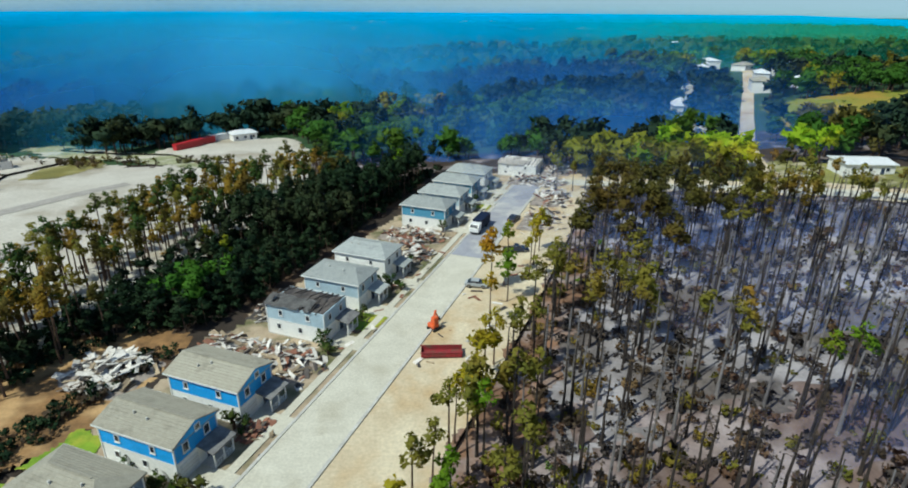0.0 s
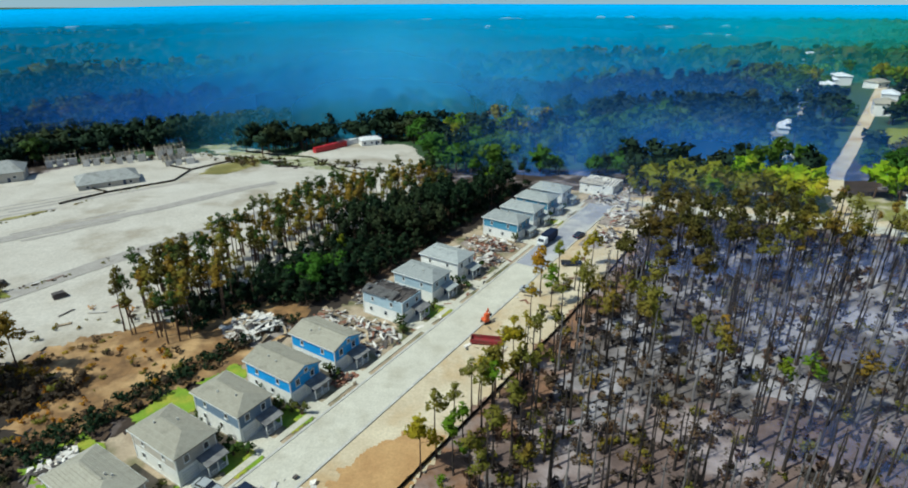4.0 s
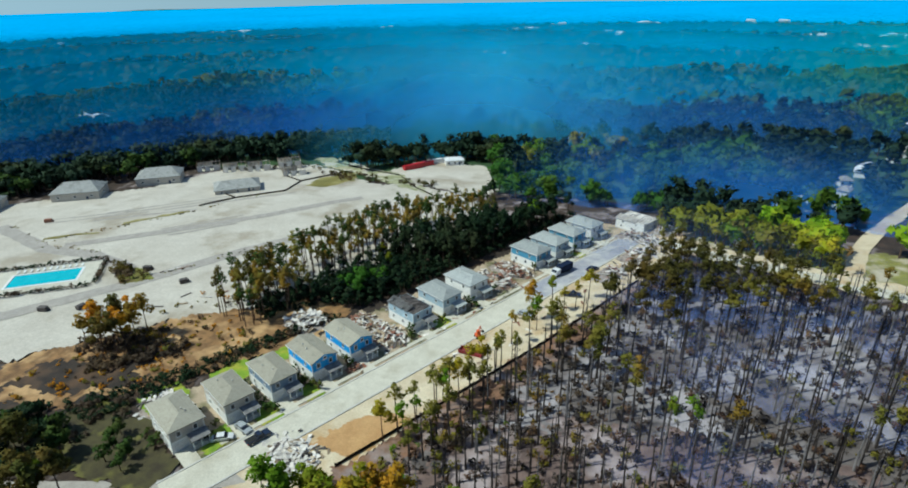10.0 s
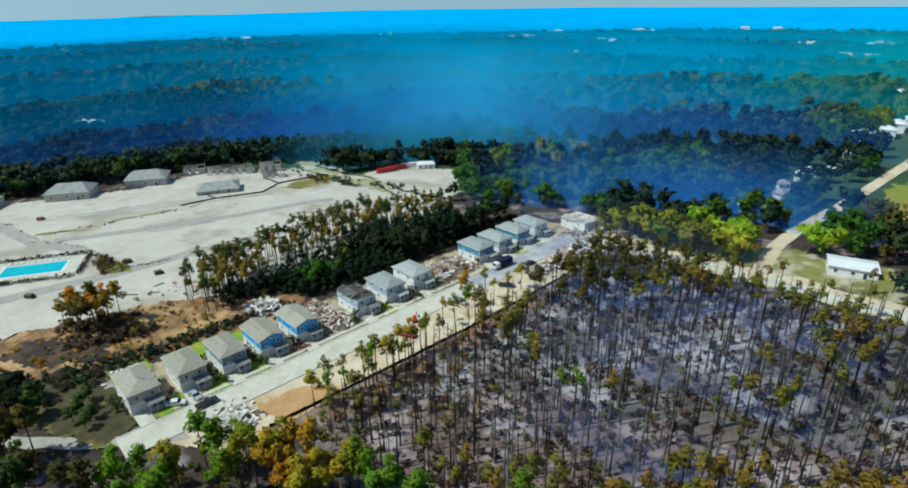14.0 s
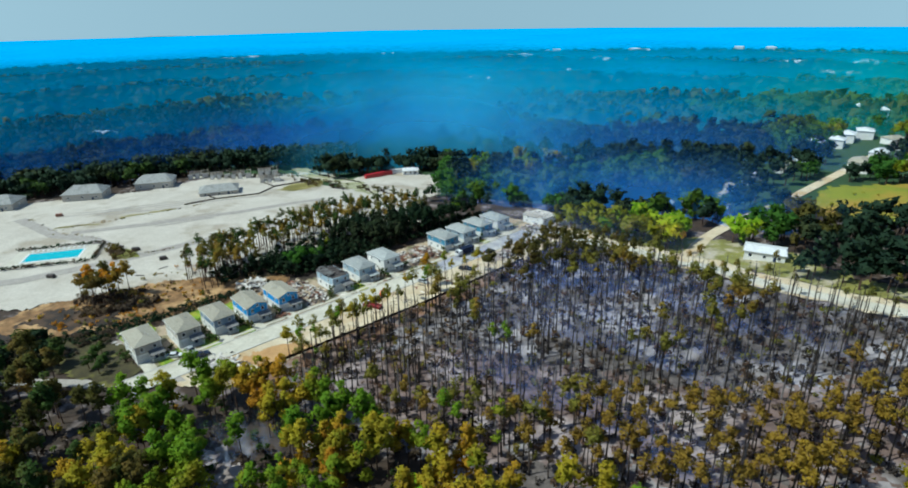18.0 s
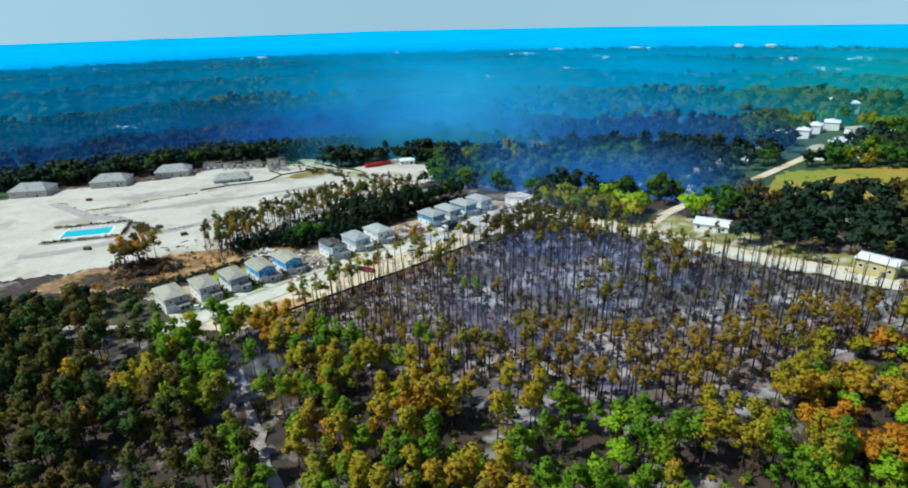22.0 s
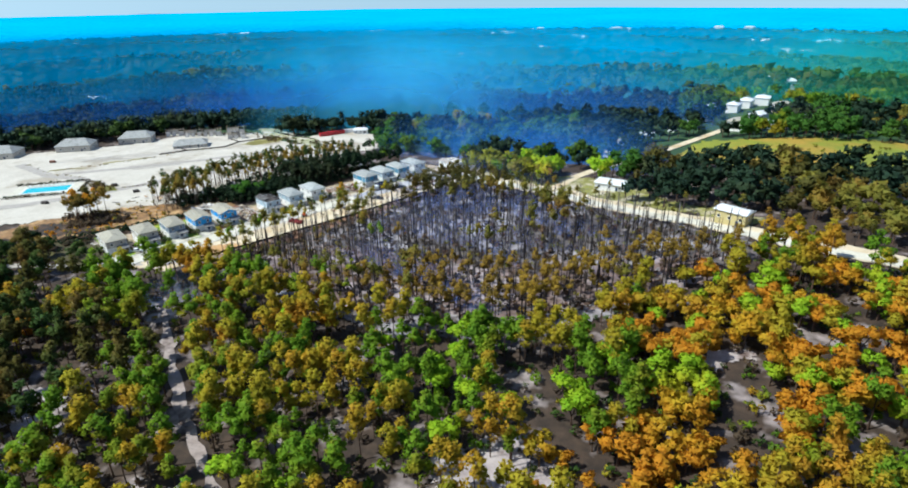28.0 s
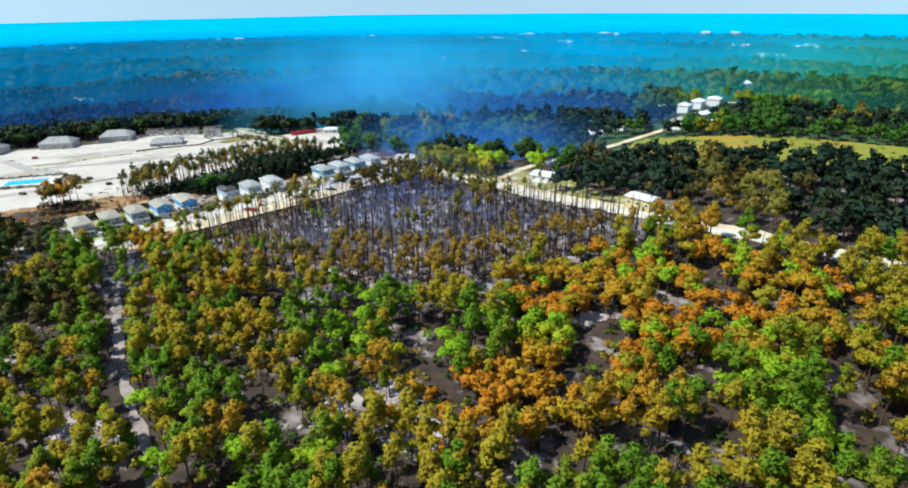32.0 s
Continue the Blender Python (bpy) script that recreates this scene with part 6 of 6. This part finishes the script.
for x, y, t, z in ((-196, 212, 40, 2.8), (-180, 214, 42, 3.0), (-167, 219, 38, 3.4), (-153, 228, 40, 4.2), (-142, 216, 40, 2.6)):
    frame_house(x, y, t, z)


def container(x, y, turn, m, label):
    c = tagged(new("shipping_container"), label, "container", "containers")
    c.matrix_basis = at(x, y, turn)
    part("body", box(-6, -1.2, 0, 6, 1.2, 2.6), m, c)
    for k in range(16):
        for s in (-1, 1):
            part("rib", box(-5.8 + k * 0.75, s * 1.2 - 0.04, 0.1, -5.5 + k * 0.75, s * 1.2 + 0.04, 2.5), m, c)
    for s in (-1, 1):
        part("door", box(6.0, min(0, s * 1.1), 0.1, 6.05, max(0, s * 1.1), 2.5), m, c)


container(-84, 245, 55, M_RED, "red shipping container on the sand")
container(-80.5, 252, 55, M_RED, "red shipping container beside another")
container(-74, 262, 40, M_GARAGE, "white shipping container by the woods")
low_house(-66, 262, 30, 7, 10, 2.8, 1.2, M_WHITEWALL, M_METALROOF, "small white shed at the edge of the woods", "sheds")
for line in ([(-150, 153), (-142, 168), (-126, 185), (-129, 203), (-119, 222)], [(-165, 180), (-149, 171), (-142, 168)], [(-145, 211), (-129, 203)], [(-132, 244), (-108, 235), (-85, 229), (-66, 208), (-55, 200)]):
    silt = tagged(new("silt_fence"), "low dark silt fence on the sand lot", "fence", "silt fences")
    for (xa, ya), (xb, yb) in zip(line, line[1:]):
        for k in range(6):
            a, b = Vector((xa, ya, 0)).lerp(Vector((xb, yb, 0)), k / 6), Vector((xa, ya, 0)).lerp(Vector((xb, yb, 0)), (k + 1) / 6)
            bm = bmesh.new()
            q = [bm.verts.new((p.x, p.y, height(p.x, p.y) + h)) for p, h in ((a, 0.2), (b, 0.2), (b, 1.1), (a, 1.0))]
            bmesh.ops.solidify(bm, geom=[bm.faces.new(q)], thickness=0.04)
            part("panel", bm, M_FENCE, silt)
            part("post", box(a.x - 0.05, a.y - 0.05, height(a.x, a.y), a.x + 0.05, a.y + 0.05, height(a.x, a.y) + 1.4), M_WOOD, silt)
rng = random.Random(41)
for x, y, lab in ((-199, 117.5, 0), (-119.6, 93.8, 1), (-128, 61, 1), (-118, 66, 1), (-100, 90, 1)):
    b = tagged(new("building_material"), "rust-brown stack of building material on the sand" if lab == 0 else "dark stack of pallets on the sand", "pallet stack", "stacks on the lot")
    b.matrix_basis = at(x, y, rng.uniform(0, 90), 0.4)
    for k in range(4):
        part("pallet", box(-1.6, -0.8, k * 0.35, 1.6 - 0.2 * k, 0.8, k * 0.35 + 0.28), M_BRICKRED if lab == 0 else M_CHAR, b)
for k, (x, y, t) in enumerate(((-111, 97, 60), (-108.5, 99, 65), (-96, 74, 20), (-90, 78, 35), (-86, 84, 10), (-83, 88, 50), (-93, 83, 70))):
    nm, me = BOARDS[k * 3 % len(BOARDS)]
    ob = tagged(new("lot_board", me), "loose dark timber lying on the sand lot", "board", "timber on the lot")
    ob.matrix_basis = at(x, y, t, 0.5) @ Matrix.Diagonal((1.4, 0.8, 1, 1))


# ---- east side: sheds and village ----
low_house(131.5, 151, -8, 9, 13.5, 3.0, 0.9, M_WHITEWALL, M_METALROOF, "long white metal-roofed shed beside the road", "sheds by the road", 0.5)
low_house(181, 110.5, -26, 7, 11.5, 4.8, 0.8, mat("yellow_wall", (0.6, 0.5, 0.22), (0.5, 0.42, 0.2), scale=0.4), M_METALROOF, "yellow-walled warehouse with a white metal roof", "sheds by the road", 0.5)
low_house(93, 181, 20, 9, 13, 3.0, 1.6, M_WHITEWALL, M_METALROOF, "white house with a pale roof among trees", "houses among the trees", 3)
low_house(78, 172, 10, 7, 9, 3.0, 1.6, M_WHITEWALL, M_METALROOF, "small white house behind the burnt woods", "houses among the trees", 2)
low_house(99, 219, 30, 9, 12, 3.0, 1.6, M_WHITEWALL, M_METALROOF, "white house deep among the trees", "houses among the trees", 3)
rng = random.Random(51)
VILLAGE = [(126, 256), (121, 240), (117, 222), (114, 210), (140, 276), (150, 292), (156, 305), (92, 176), (133, 268), (189, 363), (213, 389), (200, 378), (224, 372), (213, 302), (193, 296), (205, 318), (222, 330), (230, 312), (180, 350), (170, 326), (240, 345)]
for x, y in VILLAGE:
    x, y = x + rng.uniform(-3, 3), y + rng.uniform(-3, 3)
    small = 0.5 if x < 165 else 1.0
    low_house(x, y, rng.uniform(0, 90), rng.uniform(7, 10) * small, rng.uniform(9, 15) * small, 2.4 if x < 165 else rng.choice((3.0, 5.4)), rng.uniform(1.2, 2.2), M_WHITEWALL, rng.choice((M_METALROOF, M_SHINGLE, M_METALROOF)), "white village house with a pale roof", "village houses", 3, 2)

grove("field_bushes", BUSH, place(scatter(37, [(158, 216), (300, 210), (320, 258), (176, 258)], 5.5, 0.5), lambda x, y: rng.choice((1, 1, 2)), 0.3, 1.0), [M_BARKBROWN, M_AMBER, M_SCORCH], "rough yellow-green bushes on the field", "brush")

# far white buildings towards the coast
rng = random.Random(61)
for x, y, n in ((-200, 771, 3), (-286, 1312, 4), (-84, 941, 3), (296, 978, 5), (287, 1198, 3), (400, 1216, 3), (235, 1700, 3), (-641, 1355, 2), (-1020, 790, 2), (-51, 1560, 7), (-960, 1190, 7), (-770, 1026, 2), (-230, 1500, 2), (-90, 1236, 2), (-343, 273, 2), (229, 475, 3), (-270, 656, 1)):
    for k in range(n):
        s = max(1.0, math.hypot(x, y) / 700)
        px, py = x + rng.uniform(-22, 22) * s, y + rng.uniform(-10, 10) * s
        b = tagged(new("far_building"), "white building among the far woods", "building", "far buildings")
        b.matrix_basis = at(px, py, rng.uniform(-20, 20), 0)
        w, d, h = rng.uniform(6, 11) * s, rng.uniform(5, 8) * s, rng.uniform(6, 9) + 3 * s
        part("wall", box(-w / 2, -d / 2, -8, w / 2, d / 2, h), M_WHITEWALL, b)
        part("roof", gable_roof(w, d, h, 2.0, 0.5, 2.0), M_METALROOF, b)
        for q in range(3):
            window(b, -w * 0.3 + q * w * 0.3, -d / 2, h * 0.7, 1.6, 2.2, "-y")
